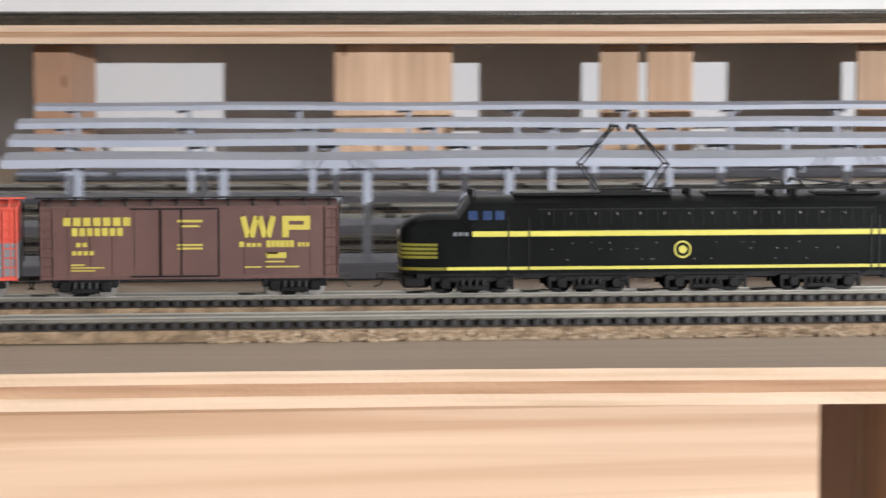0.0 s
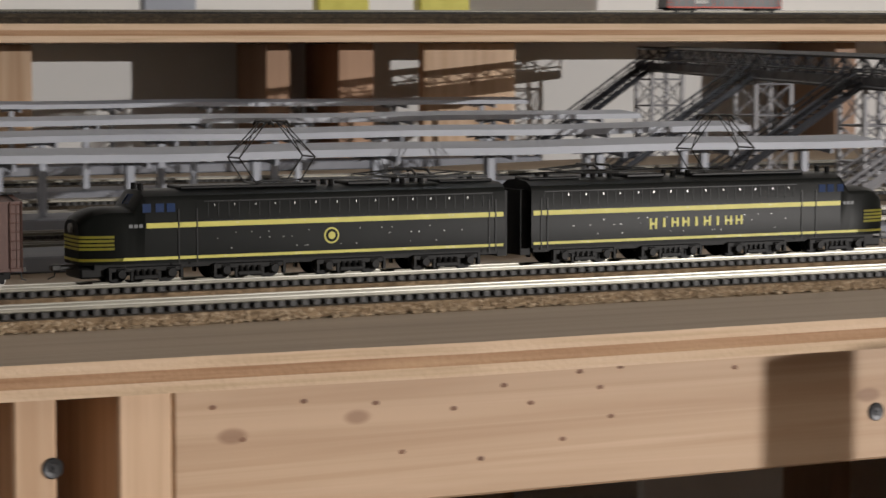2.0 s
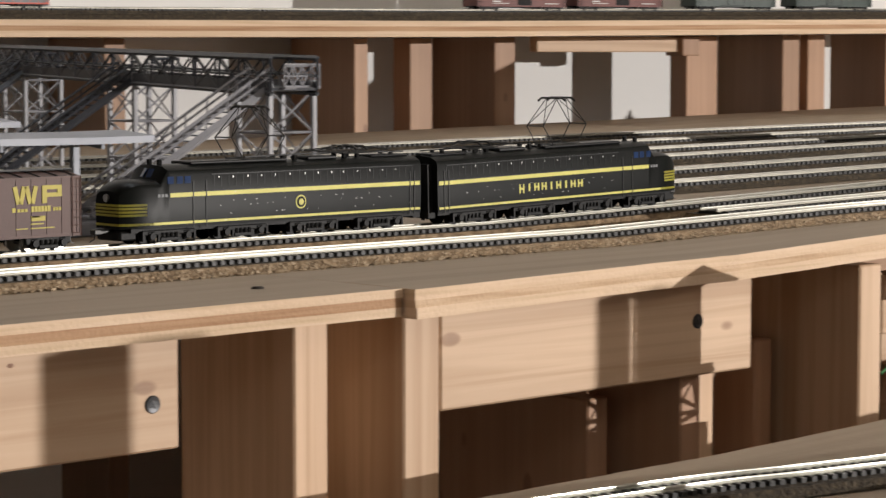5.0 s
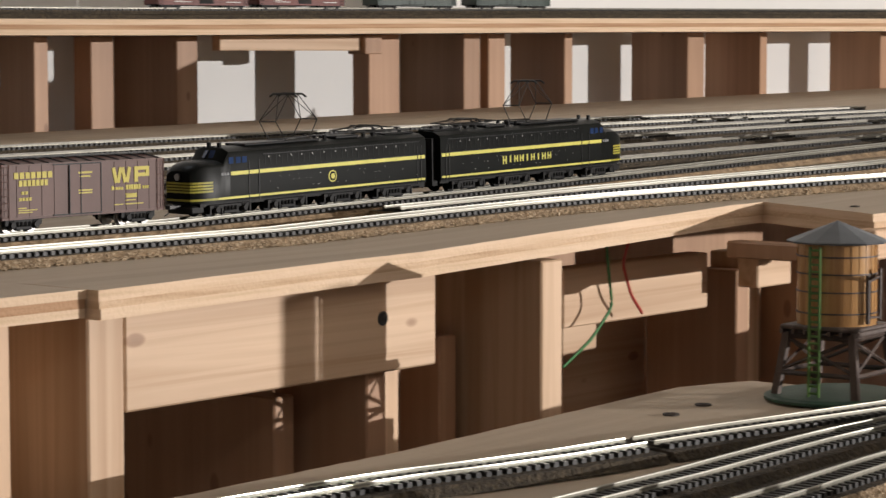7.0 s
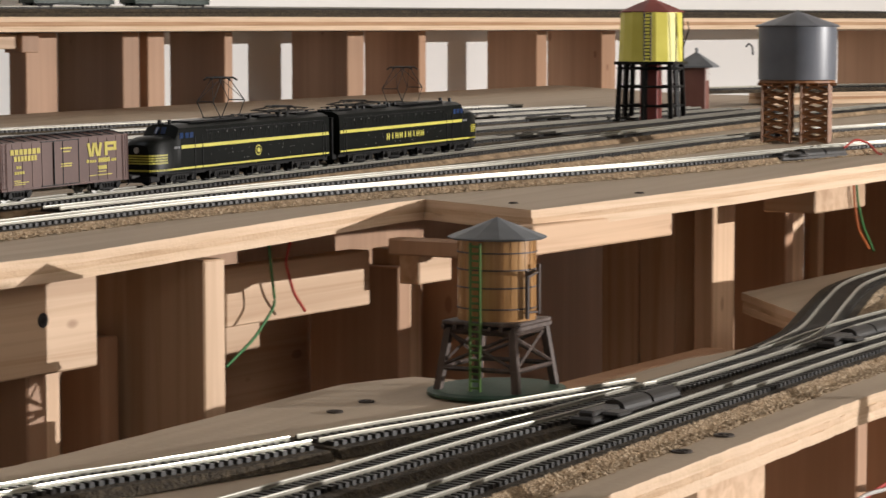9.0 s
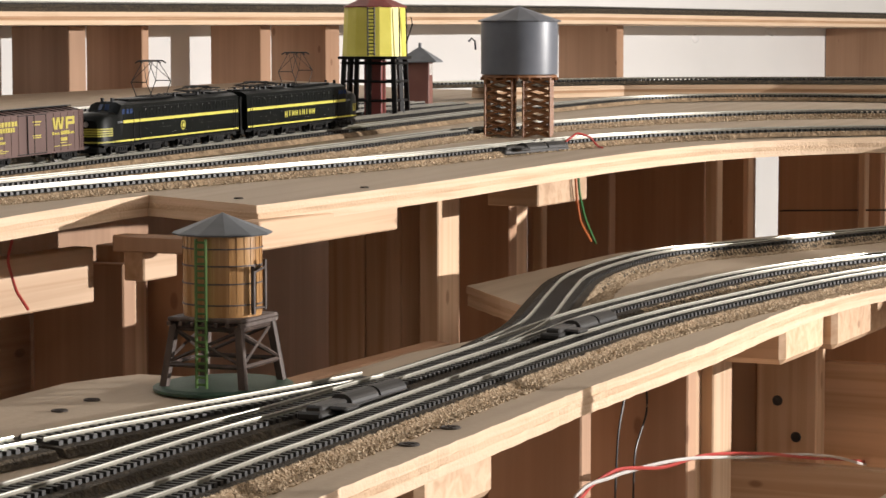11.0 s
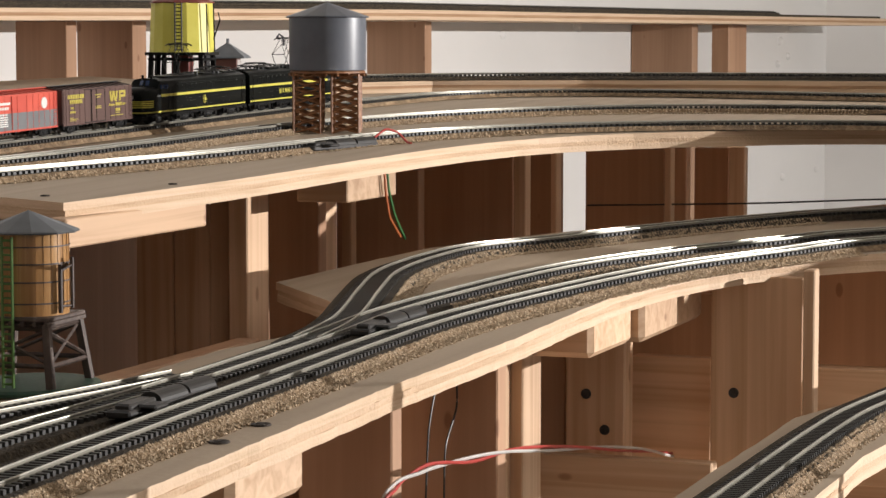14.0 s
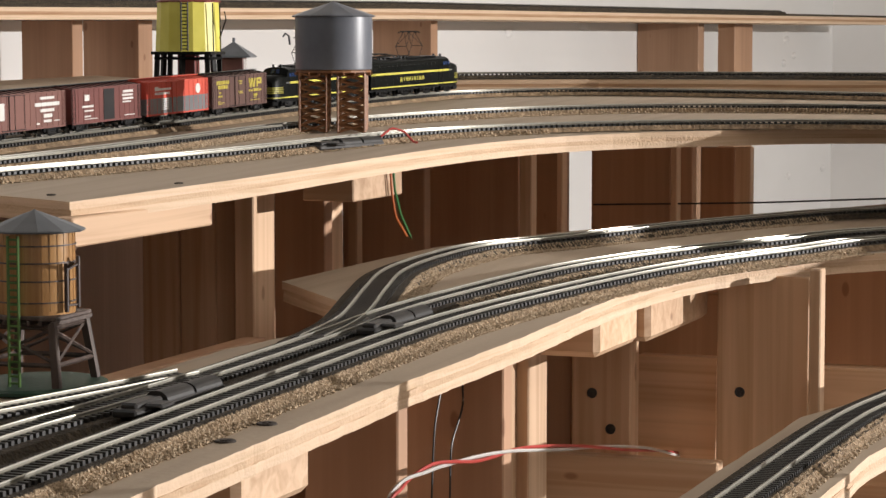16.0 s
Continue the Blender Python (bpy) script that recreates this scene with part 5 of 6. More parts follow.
# ---- timber under the decks ----
# recessed boards take pine already darkened for shade
UNDER = [
    ("cross_rail", "pine rail set back under the deck", 1.456, 1.651, 1.060, 1.079, 0.921, 0.965, M_PINE_X),
    ("inner_board", "pine board standing under the deck, toned dark for shade", 1.745, 1.764, 1.092, 1.182, 0.000, 0.942, M_SHADE_PINE_Z),
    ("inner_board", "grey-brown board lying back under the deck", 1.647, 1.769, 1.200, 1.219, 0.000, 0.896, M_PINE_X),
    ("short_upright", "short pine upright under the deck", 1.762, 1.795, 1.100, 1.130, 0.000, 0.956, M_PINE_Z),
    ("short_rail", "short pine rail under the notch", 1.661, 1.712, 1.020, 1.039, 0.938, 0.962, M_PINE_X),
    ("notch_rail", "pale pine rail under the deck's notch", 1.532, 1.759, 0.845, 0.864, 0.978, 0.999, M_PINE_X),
    ("end_board", "pine board under the notch's end, toned dark for shade", 1.557, 1.576, 0.866, 0.984, 0.971, 0.9835, M_SHADE_PINE_Z),
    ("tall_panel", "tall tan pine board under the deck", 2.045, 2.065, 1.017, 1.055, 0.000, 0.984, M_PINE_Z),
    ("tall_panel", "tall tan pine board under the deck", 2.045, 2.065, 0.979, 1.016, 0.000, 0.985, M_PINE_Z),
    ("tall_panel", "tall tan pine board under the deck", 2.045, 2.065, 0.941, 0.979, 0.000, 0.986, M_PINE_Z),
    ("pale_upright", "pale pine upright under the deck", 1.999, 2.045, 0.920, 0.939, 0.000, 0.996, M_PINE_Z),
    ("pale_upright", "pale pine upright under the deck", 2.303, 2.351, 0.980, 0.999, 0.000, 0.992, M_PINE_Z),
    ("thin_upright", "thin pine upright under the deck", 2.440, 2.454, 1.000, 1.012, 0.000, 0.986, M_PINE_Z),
    ("back_panel", "pine board standing under the deck, toned dark for shade", 2.280, 2.299, 0.970, 1.026, 0.000, 0.994, M_SHADE_PINE_Z),
    ("back_panel", "pine board standing under the deck, toned dark for shade", 2.500, 2.519, 0.946, 1.043, 0.000, 0.984, M_SHADE_PINE_Z),
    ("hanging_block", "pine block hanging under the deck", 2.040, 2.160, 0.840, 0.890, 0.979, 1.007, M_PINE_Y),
    ("wide_panel", "wide pine board facing out under the far deck, toned dark for shade", 2.620, 2.639, 0.878, 0.991, 0.000, 0.998, M_SHADE_PINE_Z),
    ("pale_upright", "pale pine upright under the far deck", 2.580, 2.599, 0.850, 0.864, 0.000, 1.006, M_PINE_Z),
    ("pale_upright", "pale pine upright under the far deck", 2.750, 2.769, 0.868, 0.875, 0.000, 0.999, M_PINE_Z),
    ("back_panel", "pine board standing under the far deck, toned dark for shade", 2.900, 2.919, 0.912, 0.955, 0.000, 0.991, M_SHADE_PINE_Z),
    ("back_panel", "pine board standing under the far deck, toned dark for shade", 2.900, 2.919, 0.778, 0.878, 0.000, 0.993, M_SHADE_PINE_Z),
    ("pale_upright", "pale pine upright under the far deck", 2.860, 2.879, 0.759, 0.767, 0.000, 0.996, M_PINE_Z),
    ("back_panel", "pine board standing under the far deck, toned dark for shade", 2.900, 2.919, 0.750, 0.770, 0.000, 0.994, M_SHADE_PINE_Z),
    ("back_panel", "shade-toned pine board standing under the far deck", 3.000, 3.019, 0.722, 0.766, 0.000, 0.990, M_SHADE_PINE_Z),
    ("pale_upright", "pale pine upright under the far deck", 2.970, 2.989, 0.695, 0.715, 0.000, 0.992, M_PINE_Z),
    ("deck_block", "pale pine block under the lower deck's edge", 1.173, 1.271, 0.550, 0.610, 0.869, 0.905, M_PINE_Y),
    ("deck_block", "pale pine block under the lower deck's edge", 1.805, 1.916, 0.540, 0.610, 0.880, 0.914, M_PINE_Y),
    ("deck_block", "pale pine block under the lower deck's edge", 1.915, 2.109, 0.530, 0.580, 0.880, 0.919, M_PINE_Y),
    ("wide_panel", "wide pine board under the lower deck, toned dark for shade", 1.670, 1.689, 0.571, 0.653, 0.000, 0.892, M_SHADE_PINE_Z),
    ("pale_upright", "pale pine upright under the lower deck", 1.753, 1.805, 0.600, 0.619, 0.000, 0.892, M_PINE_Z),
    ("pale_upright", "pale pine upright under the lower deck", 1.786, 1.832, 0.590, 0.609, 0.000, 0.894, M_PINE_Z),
    ("back_panel", "pine board standing under the lower deck, toned dark for shade", 2.060, 2.079, 0.641, 0.664, 0.000, 0.862, M_SHADE_PINE_Z),
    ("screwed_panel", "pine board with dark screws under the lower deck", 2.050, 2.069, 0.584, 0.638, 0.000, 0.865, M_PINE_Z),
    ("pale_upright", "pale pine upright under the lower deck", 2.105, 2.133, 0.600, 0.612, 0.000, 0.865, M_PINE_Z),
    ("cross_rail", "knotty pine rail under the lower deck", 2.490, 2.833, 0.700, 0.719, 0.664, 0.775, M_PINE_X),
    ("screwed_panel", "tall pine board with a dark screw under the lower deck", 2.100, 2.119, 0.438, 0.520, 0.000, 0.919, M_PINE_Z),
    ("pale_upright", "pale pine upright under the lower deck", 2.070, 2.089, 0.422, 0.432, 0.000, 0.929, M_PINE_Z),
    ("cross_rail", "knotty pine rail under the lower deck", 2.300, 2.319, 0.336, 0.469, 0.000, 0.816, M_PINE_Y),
    ("back_panel", "shade-toned pine board under the lower deck", 2.350, 2.369, 0.578, 0.670, 0.000, 0.875, M_SHADE_PINE_Z),
    ("back_panel", "shade-toned pine board under the lower deck", 2.550, 2.569, 0.363, 0.527, 0.000, 0.891, M_SHADE_PINE_Z),
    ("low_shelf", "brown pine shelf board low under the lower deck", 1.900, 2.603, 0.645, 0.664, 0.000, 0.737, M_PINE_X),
    ("inner_board", "shade-toned pine board under the deck", 1.120, 1.139, 1.038, 1.173, 0.000, 0.909, M_SHADE_PINE_Z),
    ("inner_board", "pine board standing under the deck, toned dark for shade", 1.155, 1.174, 0.992, 1.071, 0.000, 0.930, M_SHADE_PINE_Z),
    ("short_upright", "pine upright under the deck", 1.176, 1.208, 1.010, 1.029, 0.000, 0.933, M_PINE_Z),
    ("inner_board", "shade-toned pine board under the deck", 1.300, 1.319, 1.051, 1.087, 0.000, 0.930, M_SHADE_PINE_Z),
    ("inner_board", "shade-toned pine board beside the tank", 1.800, 1.819, 1.050, 1.103, 0.000, 0.955, M_SHADE_PINE_Z),
    ("wide_panel", "wide pine board under the lower deck, toned dark for shade", 1.560, 1.579, 0.610, 0.680, 0.000, 0.884, M_SHADE_PINE_Z),
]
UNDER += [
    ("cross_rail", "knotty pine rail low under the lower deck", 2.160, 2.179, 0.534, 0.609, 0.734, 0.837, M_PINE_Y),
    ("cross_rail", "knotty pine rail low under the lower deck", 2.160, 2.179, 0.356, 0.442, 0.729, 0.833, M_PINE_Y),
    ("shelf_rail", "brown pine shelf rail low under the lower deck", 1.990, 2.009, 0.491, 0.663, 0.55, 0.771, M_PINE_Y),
    # added board keeps the white wall from showing through the gap
    ("inner_board", "pine board standing under the deck, toned dark for shade", 0.262, 0.560, 1.300, 1.319, 0.0, 0.980, M_SHADE_PINE_Z),
    # added panel imitates the lit white wall low beyond the uprights
    ("white_panel", "added white panel standing in for the lit wall beyond", 1.110, 1.256, 1.800, 1.812, 0.0, 0.767, M_WALL),
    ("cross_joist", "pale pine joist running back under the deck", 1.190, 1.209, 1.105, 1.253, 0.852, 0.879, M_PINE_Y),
    ("cross_joist", "shade-toned pine joist running back under the deck", 1.192, 1.211, 1.105, 1.30, 0.880, 0.97, M_SHADE_PINE_Z),
]
for name, label, x0, x1, y0, y1, z0, z1, mat in UNDER:
    board(name, label, x0, x1, y0, y1, z0, z1, mat)


def aisle_stand(x0, x1, y, top):
    """An unseen slim post with a wider head block, added on the floor at the aisle to cast shadow bands."""
    c = (x0 + x1) / 2
    e = thing("aisle_stand", (c, y, 0.0), "unseen stand whose head block casts shadow bands", "timber stand", "stands at the aisle")
    bm = bmesh.new()
    bm_box(bm, -0.003, 0.003, -0.006, 0.006, 0.004, top - 0.06, bevel=0.0008)
    part("post", bm, M_PINE_Z, e)
    bm = bmesh.new()
    bm_box(bm, x0 - c, x1 - c, -0.01, 0.01, top - 0.06, top, bevel=0.001)
    part("head_block", bm, M_PINE_Z, e)
    bm = bmesh.new()
    bm_box(bm, -0.04, 0.04, -0.06, 0.06, 0.0, 0.02, bevel=0.002)
    part("foot", bm, M_PINE_X, e)


# added out of view to throw shadow bands on the fascia rails
aisle_stand(1.388, 1.417, 0.02, 1.101)
aisle_stand(1.691, 1.704, 0.02, 1.101)


# small pin knots in the middle fascia rail
M_PIN = varied("pin_knot", [(0.3, (0.16, 0.075, 0.04)), (0.7, (0.26, 0.13, 0.07))], (200, 200, 200), 3, 0.6)
mid_rail = bpy.data.objects["fascia_rail.001"]
for x, z in ((0.389, 0.974), (0.432, 0.974), (0.467, 0.971), (0.532, 0.975), (0.546, 0.966), (0.506, 0.966), (0.572, 0.979), (0.583, 0.971), (0.594, 0.980), (0.589, 0.957), (0.403, 0.959), (0.480, 0.948), (0.520, 0.942), (0.563, 0.948), (0.658, 0.976)):
    bm = bmesh.new()
    bm_lathe(bm, [(0.0011, -0.0002), (0.0011, 0.0001), (0.0006, 0.0002)], 10)
    ob = part("pin_knot", bm, M_PIN, mid_rail)
    ob.matrix_basis = Matrix.Translation((x - 0.565, -0.0095, z - 0.95425)) @ Matrix.Rotation(radians(90), 4, "X") @ Matrix.Diagonal((1.6, 1.0, 1.0, 1.0))


# ---- wires, screws and countersunk holes ----
def insulation(name, colour, rough=0.4):
    return varied(name, [(0.3, [c * 0.85 for c in colour]), (0.7, colour)], (60, 60, 60), 2, rough)


M_W_RED, M_W_GREEN, M_W_BLACK = insulation("red_insulation", (0.45, 0.05, 0.04)), insulation("green_insulation", (0.05, 0.2, 0.06)), insulation("black_insulation", (0.012, 0.012, 0.012))
M_W_WHITE, M_W_ORANGE = insulation("white_insulation", (0.6, 0.58, 0.55)), insulation("orange_insulation", (0.5, 0.14, 0.04))


def wire3(pts, r, mat, label, wave=0.0):
    p = np.array(pts, float)
    s = np.linspace(0, len(p) - 1, len(p) * 10)
    q = np.stack([np.interp(s, range(len(p)), p[:, k]) for k in range(3)], 1)
    for _ in range(6):
        q[1:-1] = (q[:-2] + 2 * q[1:-1] + q[2:]) / 4
    if wave:
        q[:, 2] += wave * np.sin(s * 2.6)
        q[:, 1] += wave * np.cos(s * 2.6)
    bm = bmesh.new()
    bm_tube(bm, q, r, 6)
    return tagged(part("wire", bm, mat, smooth=True), label, "wire", "loose wires")


run = [(1.40, 0.57, 0.80), (1.443, 0.57, 0.834), (1.473, 0.57, 0.840), (1.526, 0.57, 0.841), (1.605, 0.57, 0.832), (1.704, 0.57, 0.824), (1.892, 0.57, 0.796), (2.063, 0.57, 0.767), (2.2, 0.57, 0.739)]
wire3(run, 0.0013, M_W_RED, "red wire twisted with a white one", 0.0016)
wire3(run, 0.0013, M_W_WHITE, "white wire twisted with a red one", -0.0016)
wire3([(1.66, 0.60, 0.90), (1.665, 0.60, 0.86), (1.638, 0.60, 0.835), (1.635, 0.60, 0.76)], 0.0008, M_W_BLACK, "thin black wire hanging under the lower deck")
wire3([(1.701, 0.60, 0.90), (1.697, 0.60, 0.847), (1.693, 0.60, 0.75)], 0.0008, M_W_BLACK, "thin black wire hanging under the lower deck")
wire3([(1.63, 0.60, 0.90), (1.604, 0.60, 0.852), (1.595, 0.60, 0.76)], 0.0008, M_W_BLACK, "thin black wire hanging under the lower deck")
wire3([(2.116, 0.835, 1.012), (2.121, 0.835, 0.982), (2.130, 0.835, 0.96), (2.158, 0.835, 0.940)], 0.0013, M_W_ORANGE, "orange wire hanging from the deck block")
wire3([(2.120, 0.834, 1.012), (2.126, 0.834, 0.985), (2.140, 0.834, 0.962), (2.168, 0.834, 0.937)], 0.0013, M_W_GREEN, "green wire hanging from the deck block")
wire3([(2.186, 0.872, 1.032), (2.200, 0.866, 1.040), (2.212, 0.858, 1.036), (2.216, 0.850, 1.026), (2.205, 0.842, 1.026)], 0.0011, M_W_RED, "short red wire curling from a point motor")
wire3([(1.481, 1.04, 0.990), (1.485, 1.04, 0.962), (1.49, 1.04, 0.936), (1.463, 1.04, 0.914), (1.428, 1.04, 0.897)], 0.0012, M_W_GREEN, "green wire drooping under the deck")
wire3([(1.514, 1.04, 0.990), (1.503, 1.04, 0.967), (1.514, 1.04, 0.943), (1.529, 1.04, 0.928)], 0.0012, M_W_RED, "red wire drooping under the deck")
wire3([(2.85, 0.86, 0.925), (2.88, 0.66, 0.930), (2.9, 0.5, 0.938), (2.92, 0.2, 0.94)], 0.0012, M_W_BLACK, "black wire slung along the wall side")

M_SCREW = varied("dark_screw_steel", [(0.3, (0.03, 0.03, 0.032)), (0.7, (0.07, 0.07, 0.072))], (200, 200, 200), 3, 0.4, 0.7)
M_PLUG = varied("dark_knot_hole", [(0.3, (0.02, 0.014, 0.01)), (0.7, (0.05, 0.035, 0.025))], (120, 120, 120), 3, 0.7)


def screw(at, axis, r=0.0046, mat=None, name="screw", label="dark screw head driven into the board"):
    """A dished head with a cross recess, facing against the axis."""
    bm = bmesh.new()
    bm_lathe(bm, [(r, 0.0), (r, 0.0006), (r * 0.9, 0.0010), (r * 0.45, 0.0007)], 18)
    for k in (0, 1):
        bm_box(bm, -r * 0.5, r * 0.5, -r * 0.1, r * 0.1, 0.0007, 0.0011, Matrix.Rotation(k * math.pi / 2 + 0.5, 4, "Z"))
    ob = part(name, bm, mat or M_SCREW)
    q = {"y": Matrix.Rotation(radians(90), 4, "X"), "x": Matrix.Rotation(radians(-90), 4, "Y"), "z": Matrix.Identity(4)}[axis]
    ob.matrix_basis = Matrix.Translation(at) @ q
    return tagged(ob, label, "screw", "screws in the boards")


for at, axis in (((0.742, 0.985, 0.949), "y"), ((1.162, 0.985, 0.959), "y"), ((0.317, 0.985, 0.953), "y"), ((2.05, 0.619, 0.816), "x"), ((2.05, 0.602, 0.785), "x"), ((2.10, 0.499, 0.816), "x")):
    screw(at, axis)
for x, y in ((1.158, 0.550), (1.213, 0.551), (1.78, 0.548), (1.83, 0.548)):
    screw((x, y, 0.9121 + low_rise(x)), "z", 0.0058, M_PLUG, "sunk_screw", "sunk dark screw hole in the plywood")
for x, y in ((1.18, 0.782), (1.22, 0.786)):
    screw((x, y, 0.9121 + low_rise(x)), "z", 0.005, M_PLUG, "sunk_screw", "sunk dark screw hole in the plywood")
for x, y in ((1.72, 0.855), (1.60, 0.90), (0.828, 1.006)):
    screw((x, y, 1.0001 + rise(x)), "z", 0.0035, M_PLUG, "sunk_screw", "sunk dark screw hole in the plywood")

# boards hung under the upper deck
board("hung_board", "brown board hung flat under the upper deck", 2.42, 2.67, 0.10, 0.119, upper_z(2.5) - 0.022, upper_z(2.5) - 0.001, M_PINE_X, BACK)
board("hung_block", "dark pine block under the upper deck", 2.66, 2.69, 0.09, 0.13, upper_z(2.6) - 0.028, upper_z(2.6) - 0.001, M_SHADE_PINE_Z, BACK)


# ---- rolling stock parked on the upper deck, seen by its lowest parts ----
def parked(ob, u):
    m = BACK @ Matrix.Translation((u, 0.065, upper_z(u) + 0.0298))
    c = copy_thing(ob, m)
    tagged(c, group="cars parked on the upper deck")
    return c


parked(car_red, 1.62)
parked(car_oxide, 2.36)
parked(car_oxide, 2.52)
M_DKGRN = varied("dark_green_steel", [(0.3, (0.015, 0.03, 0.022)), (0.7, (0.03, 0.05, 0.04))], (40, 40, 40), 3, 0.45)
car_green = boxcar("dark green box car parked on the upper deck", M_DKGRN, [])
car_green.matrix_basis = BACK @ Matrix.Translation((2.72, 0.065, upper_z(2.72) + 0.0298))
parked(car_green, 2.90)
for u, mat, label in ((1.18, M_YELLOW, "yellow crate on the upper deck"), (1.30, M_YELLOW, "yellow crate on the upper deck"), (0.98, M_CANOPY, "pale grey model kit box on the upper deck")):
    bm = bmesh.new()
    bm_box(bm, -0.03, 0.03, -0.015, 0.015, 0.0, 0.03, bevel=0.002)
    bm_box(bm, -0.026, 0.026, -0.0165, -0.0145, 0.004, 0.012, bevel=0.0006)
    ob = part("crate", bm, mat)
    ob.matrix_basis = BACK @ Matrix.Translation((u, 0.13, upper_z(u) + 0.0203))
    tagged(ob, label, "crate")

# a low raised strip behind the far curve
layered_deck("raised_strip", "raised plywood strip carrying a far track", dense([(3.15, 1.36), (3.28, 1.22), (3.335, 1.0), (3.34, 0.6), (3.25, 0.0), (3.36, 0.0), (3.41, 0.6), (3.40, 1.05), (3.33, 1.28), (3.2, 1.42)], 0.05), lambda x, y: 1.0005 + rise(x), (0.006, 0.004, 0.006))
track("far track on the raised strip", [(3.10, 1.45), (3.22, 1.34), (3.33, 1.15), (3.375, 0.85), (3.375, 0.55), (3.32, 0.2), (3.3, 0.0)], lambda x, y: 1.0168 + rise(x), M_BALLAST)

# added boards, toned dark for shade, cover the wall showing under the decks
board("backing_board", "added shade-toned board covering gaps under the main deck", 1.52, 3.05, 1.32, 1.339, 0.0, 0.98, M_SHADE_PINE_Z)
board("backing_board", "added shade-toned board covering gaps under the lower deck", 0.95, 1.74, 0.79, 0.809, 0.0, 0.893, M_SHADE_PINE_Z)
bm = bmesh.new()
bm_prism(bm, dense([(0.9, 0.572), (1.3, 0.574), (1.6, 0.575), (1.8, 0.553), (2.0, 0.505), (2.2, 0.42), (2.33, 0.43), (2.1, 0.57), (1.95, 0.63), (1.63, 0.66), (1.3, 0.655), (0.9, 0.668)]), lambda x, y: 0.9122 + low_rise(x), lambda x, y: 0.9135 + low_rise(x))
tagged(part("ballast", bm, M_BALLAST), "dark brown ballast spread between the lower tracks", "ballast", kind="stuff")

# plaster dabs on the wall
for u, z in [(7.24, 1.121), (7.295, 1.074), (7.322, 1.163), (5.978, 1.156), (7.233, 1.118), (7.222, 1.052), (7.29, 0.988), (7.314, 1.163), (7.711, 1.017), (5.993, 1.153), (7.52, 0.73), (7.265, 0.718), (7.84, 0.662), (7.766, 0.769), (7.076, 0.992), (5.612, 1.136)]:
    bm = bmesh.new()
    bm_lathe(bm, [(0.016, 0.0), (0.013, 0.003), (0.006, 0.005), (0.002, 0.0055)], 14)
    bmesh.ops.scale(bm, vec=(1.0, 0.7, 1.0), verts=bm.verts)
    ob = part("plaster_dab", bm, M_WALL, smooth=True)
    ob.matrix_basis = BACK @ Matrix.Translation((u, 0.308, z)) @ Matrix.Rotation(radians(90), 4, "X")
    tagged(ob, "rough plaster dab on the painted wall", "plaster dab", "dabs on the wall")


# ---- loose cork crumbs along the roadbeds ----
def crumbs(label, pts, z_of, x0, x1, near, far, count, seed):
    rng = random.Random(seed)
    line = spline(pts, 0.004)
    keep = [i for i in range(1, len(line) - 1) if x0 < line[i][0] < x1]
    verts, faces = [], []
    for _ in range(count):
        i = rng.choice(keep)
        d = line[i + 1] - line[i - 1]
        d = d / np.hypot(*d)
        o = near + (far - near) * rng.random() ** 1.6
        x, y = line[i][0] + d[1] * o + rng.uniform(-0.002, 0.002), line[i][1] - d[0] * o
        r = rng.uniform(0.0006, 0.0014)
        drop = max(0.0, 0.005 * (1 - (o - 0.022) / 0.005)) if o < 0.027 else 0.0
        z = z_of(x, y) + drop + r * 0.4
        k = len(verts)
        a = rng.uniform(0, 6.28)
        for j in range(4):
            q = r * rng.uniform(0.7, 1.3)
            verts.append((x + q * math.cos(a + j * 1.57), y + q * math.sin(a + j * 1.57), z + r * rng.uniform(-0.3, 0.3)))
        verts += [(x, y, z + r * rng.uniform(0.6, 1.1)), (x, y, z - r)]
        for j in range(4):
            faces += [(k + j, k + (j + 1) % 4, k + 4), (k + (j + 1) % 4, k + j, k + 5)]
    me = bpy.data.meshes.new("cork_crumbs")
    me.from_pydata(verts, [], faces)
    me.materials.append(M_CRUMB)
    tagged(new("cork_crumbs", me), label, "cork crumbs", kind="stuff")


M_CRUMB = varied("cork_crumb", [(0.25, (0.22, 0.155, 0.09)), (0.5, (0.42, 0.32, 0.21)), (0.75, (0.60, 0.49, 0.36))], (420, 420, 420), 2, 0.9)
crumbs("tan cork crumbs along the lower front track", [(0.7, 0.576), (0.98, 0.588), (1.13, 0.591), (1.31, 0.593), (1.583, 0.593), (1.78, 0.569), (1.97, 0.528), (2.12, 0.467), (2.25, 0.405)], low_z, 0.8, 2.2, 0.0225, 0.036, 11000, 11)
crumbs("brown cork crumbs along the spur track", [(1.48, 0.640), (1.588, 0.656), (1.75, 0.703), (1.87, 0.735), (1.98, 0.745), (2.09, 0.737), (2.18, 0.692), (2.33, 0.624), (2.47, 0.543), (2.56, 0.468)], low_z, 1.6, 2.5, 0.0225, 0.038, 7000, 14)
crumbs("brown cork crumbs along the second lower track", [(0.8, 0.648), (1.087, 0.651), (1.196, 0.644), (1.328, 0.638), (1.503, 0.638), (1.625, 0.643), (1.75, 0.636), (1.94, 0.612), (2.09, 0.561), (2.225, 0.489)], low_z, 1.7, 2.2, 0.0225, 0.034, 4000, 15)
crumbs("brown cork crumbs along the branch track", [(1.9, 1.068), (2.09, 1.056), (2.33, 1.045), (2.53, 0.998), (2.69, 0.922), (2.79, 0.815), (2.835, 0.681), (2.84, 0.51)], main_z, 1.9, 2.9, 0.0225, 0.034, 4000, 16)
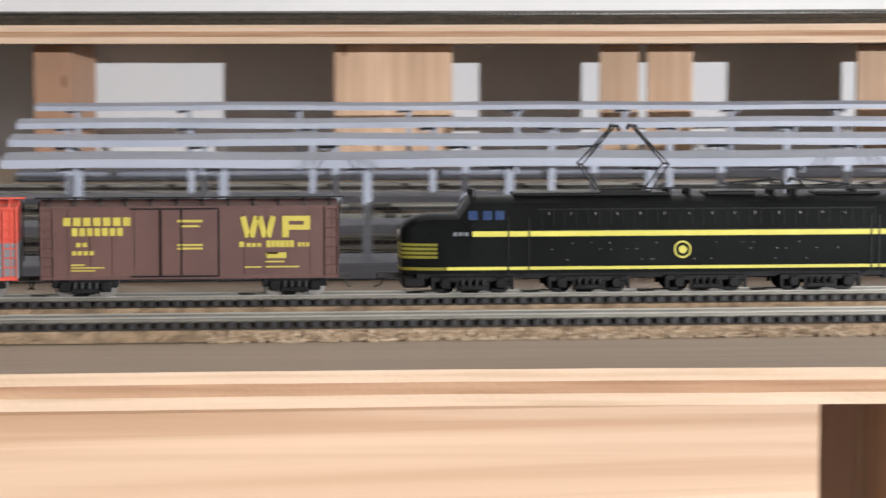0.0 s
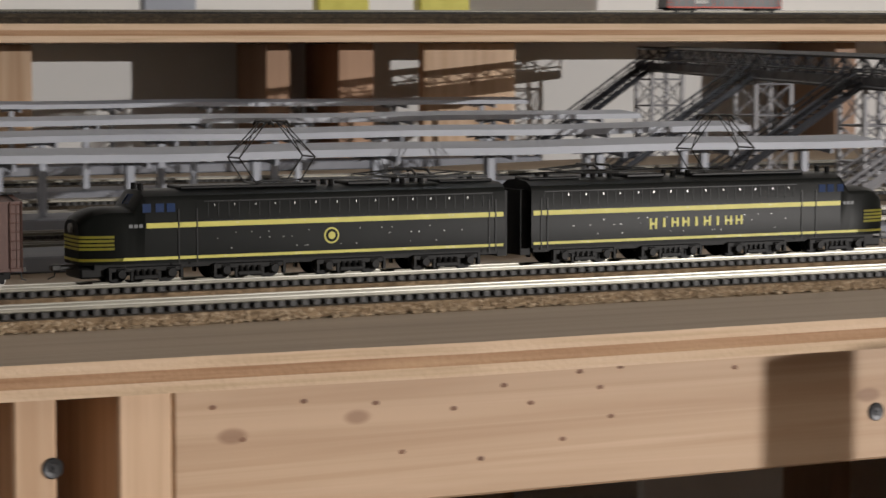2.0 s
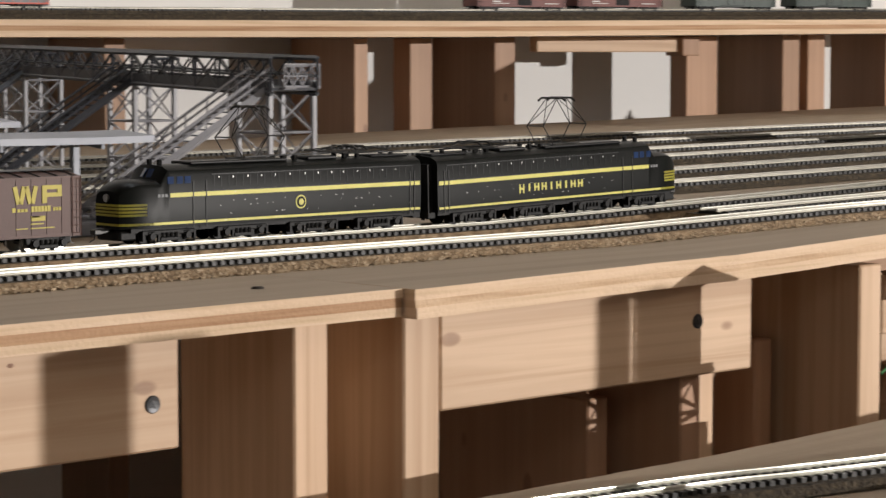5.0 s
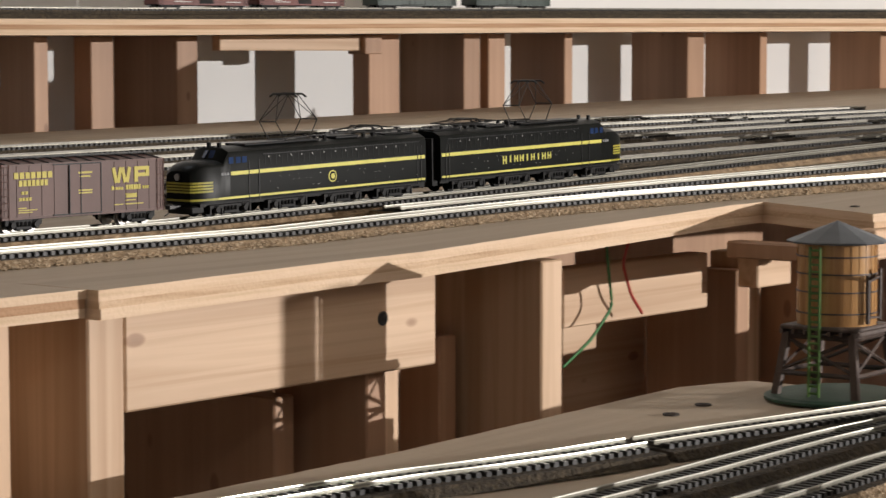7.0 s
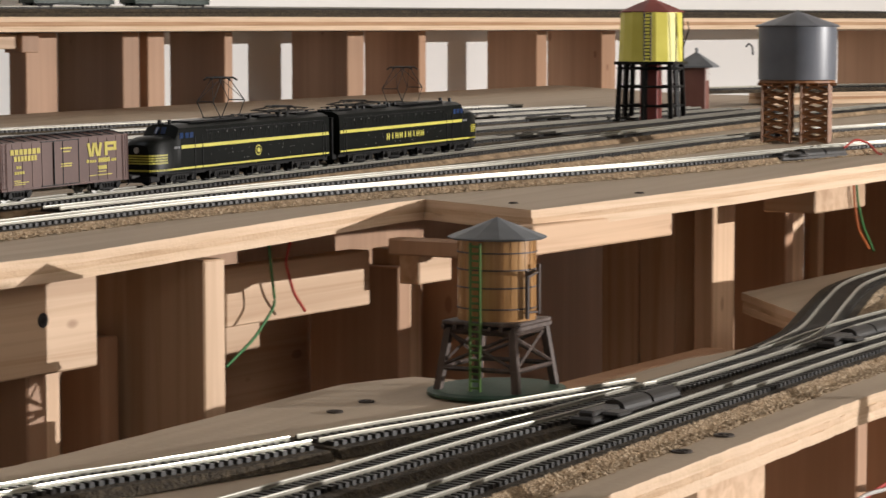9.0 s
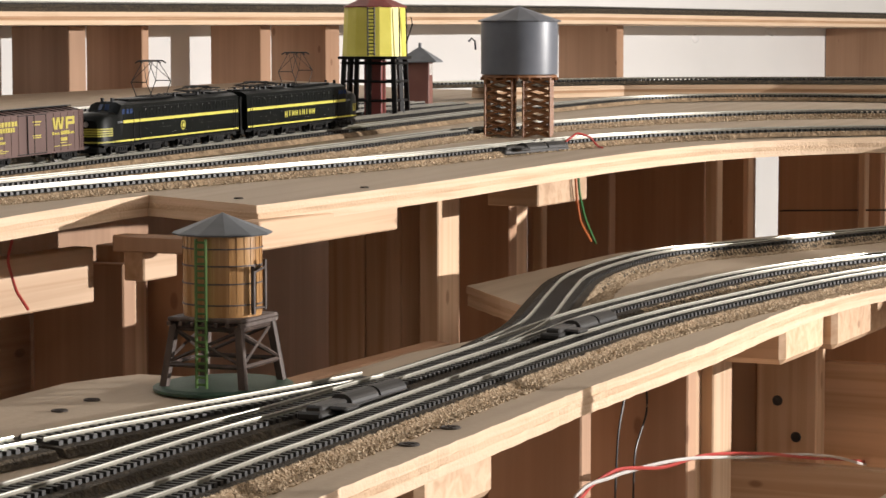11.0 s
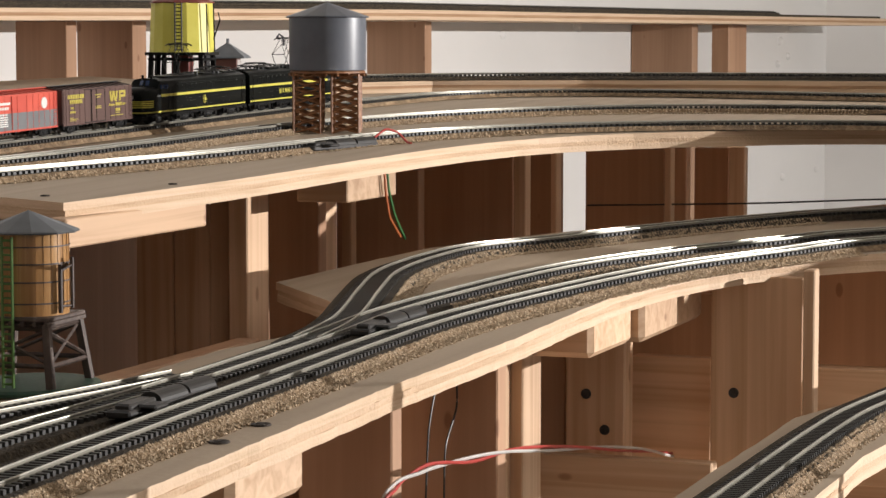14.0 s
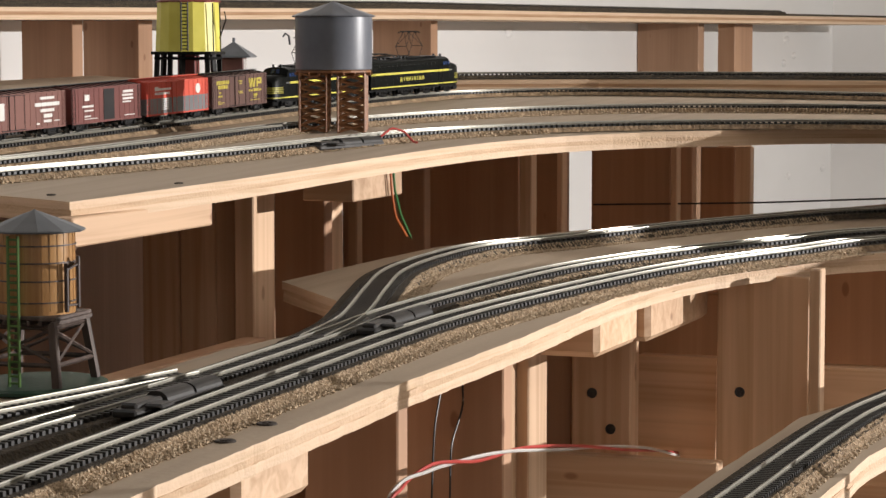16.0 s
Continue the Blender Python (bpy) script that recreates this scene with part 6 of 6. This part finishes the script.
crumbs("brown cork crumbs along the main front track", [(-0.2, 1.10), (0.6, 1.10), (1.0, 1.098), (1.3, 1.088), (1.5, 1.066), (1.7, 1.012), (1.92, 0.944), (2.1, 0.91), (2.24, 0.88), (2.34, 0.835), (2.425, 0.758)], main_z, 0.0, 2.4, 0.0235, 0.030, 6000, 12)
crumbs("tan cork crumbs along the lowest track", [(0.9, 0.332), (1.38, 0.332), (1.66, 0.330), (1.80, 0.320), (2.0, 0.285)], lambda x, y: 0.8518, 1.1, 1.95, 0.0205, 0.032, 2200, 13)


# ---- what moves ----
# distance run by the rear locomotive's emblem along its track, by the second
RUN = [(0.0, 0.2325), (0.5, 0.308), (1.0, 0.380), (1.5, 0.453), (2.0, 0.534), (2.5, 0.610), (3.0, 0.690), (3.5, 0.773), (4.0, 0.856), (4.5, 0.930), (5.0, 1.007), (7.5, 1.416), (8.0, 1.496), (8.5, 1.577),
       (9.0, 1.656), (9.5, 1.737), (10.0, 1.822), (12.5, 2.213), (13.0, 2.289), (13.5, 2.359), (14.0, 2.428), (14.5, 2.503), (15.0, 2.588), (15.5, 2.671), (16.0, 2.742)]
TRAIN = ((loco_front, 0.2412, 0.07, True), (loco_rear, -0.0168, 0.07, False), (car_brown, -0.239, 0.05, False), (car_red, -0.392, 0.05, False), (car_oxide, -0.547, 0.05, False), (car_salmon, -0.702, 0.05, False))


def motions():
    line = spline(PATH_T, 0.004)
    s = np.concatenate([[0], np.cumsum(np.hypot(*np.diff(line, axis=0).T))]) - 1.6

    def at(d):
        x, y = float(np.interp(d, s, line[:, 0])), float(np.interp(d, s, line[:, 1]))
        return Vector((x, y, main_z(x, y) + 0.0095))

    times = [k * 0.5 for k in range(33)]
    ts, ds = zip(*RUN)
    for ob, offset, half, turned in TRAIN:
        rows = []
        for t in times:
            d = float(np.interp(t, ts, ds)) + offset
            a, b = at(d - half), at(d + half)
            v = b - a
            m = Matrix.Translation((a + b) / 2) @ Matrix.Rotation(math.atan2(v.y, v.x), 4, "Z") @ Matrix.Rotation(-math.atan2(v.z, math.hypot(v.x, v.y)), 4, "Y")
            if turned:
                m = m @ Matrix.Rotation(math.pi, 4, "Z")
            rows.append((t, m))
        walk(ob, rows)


motions()
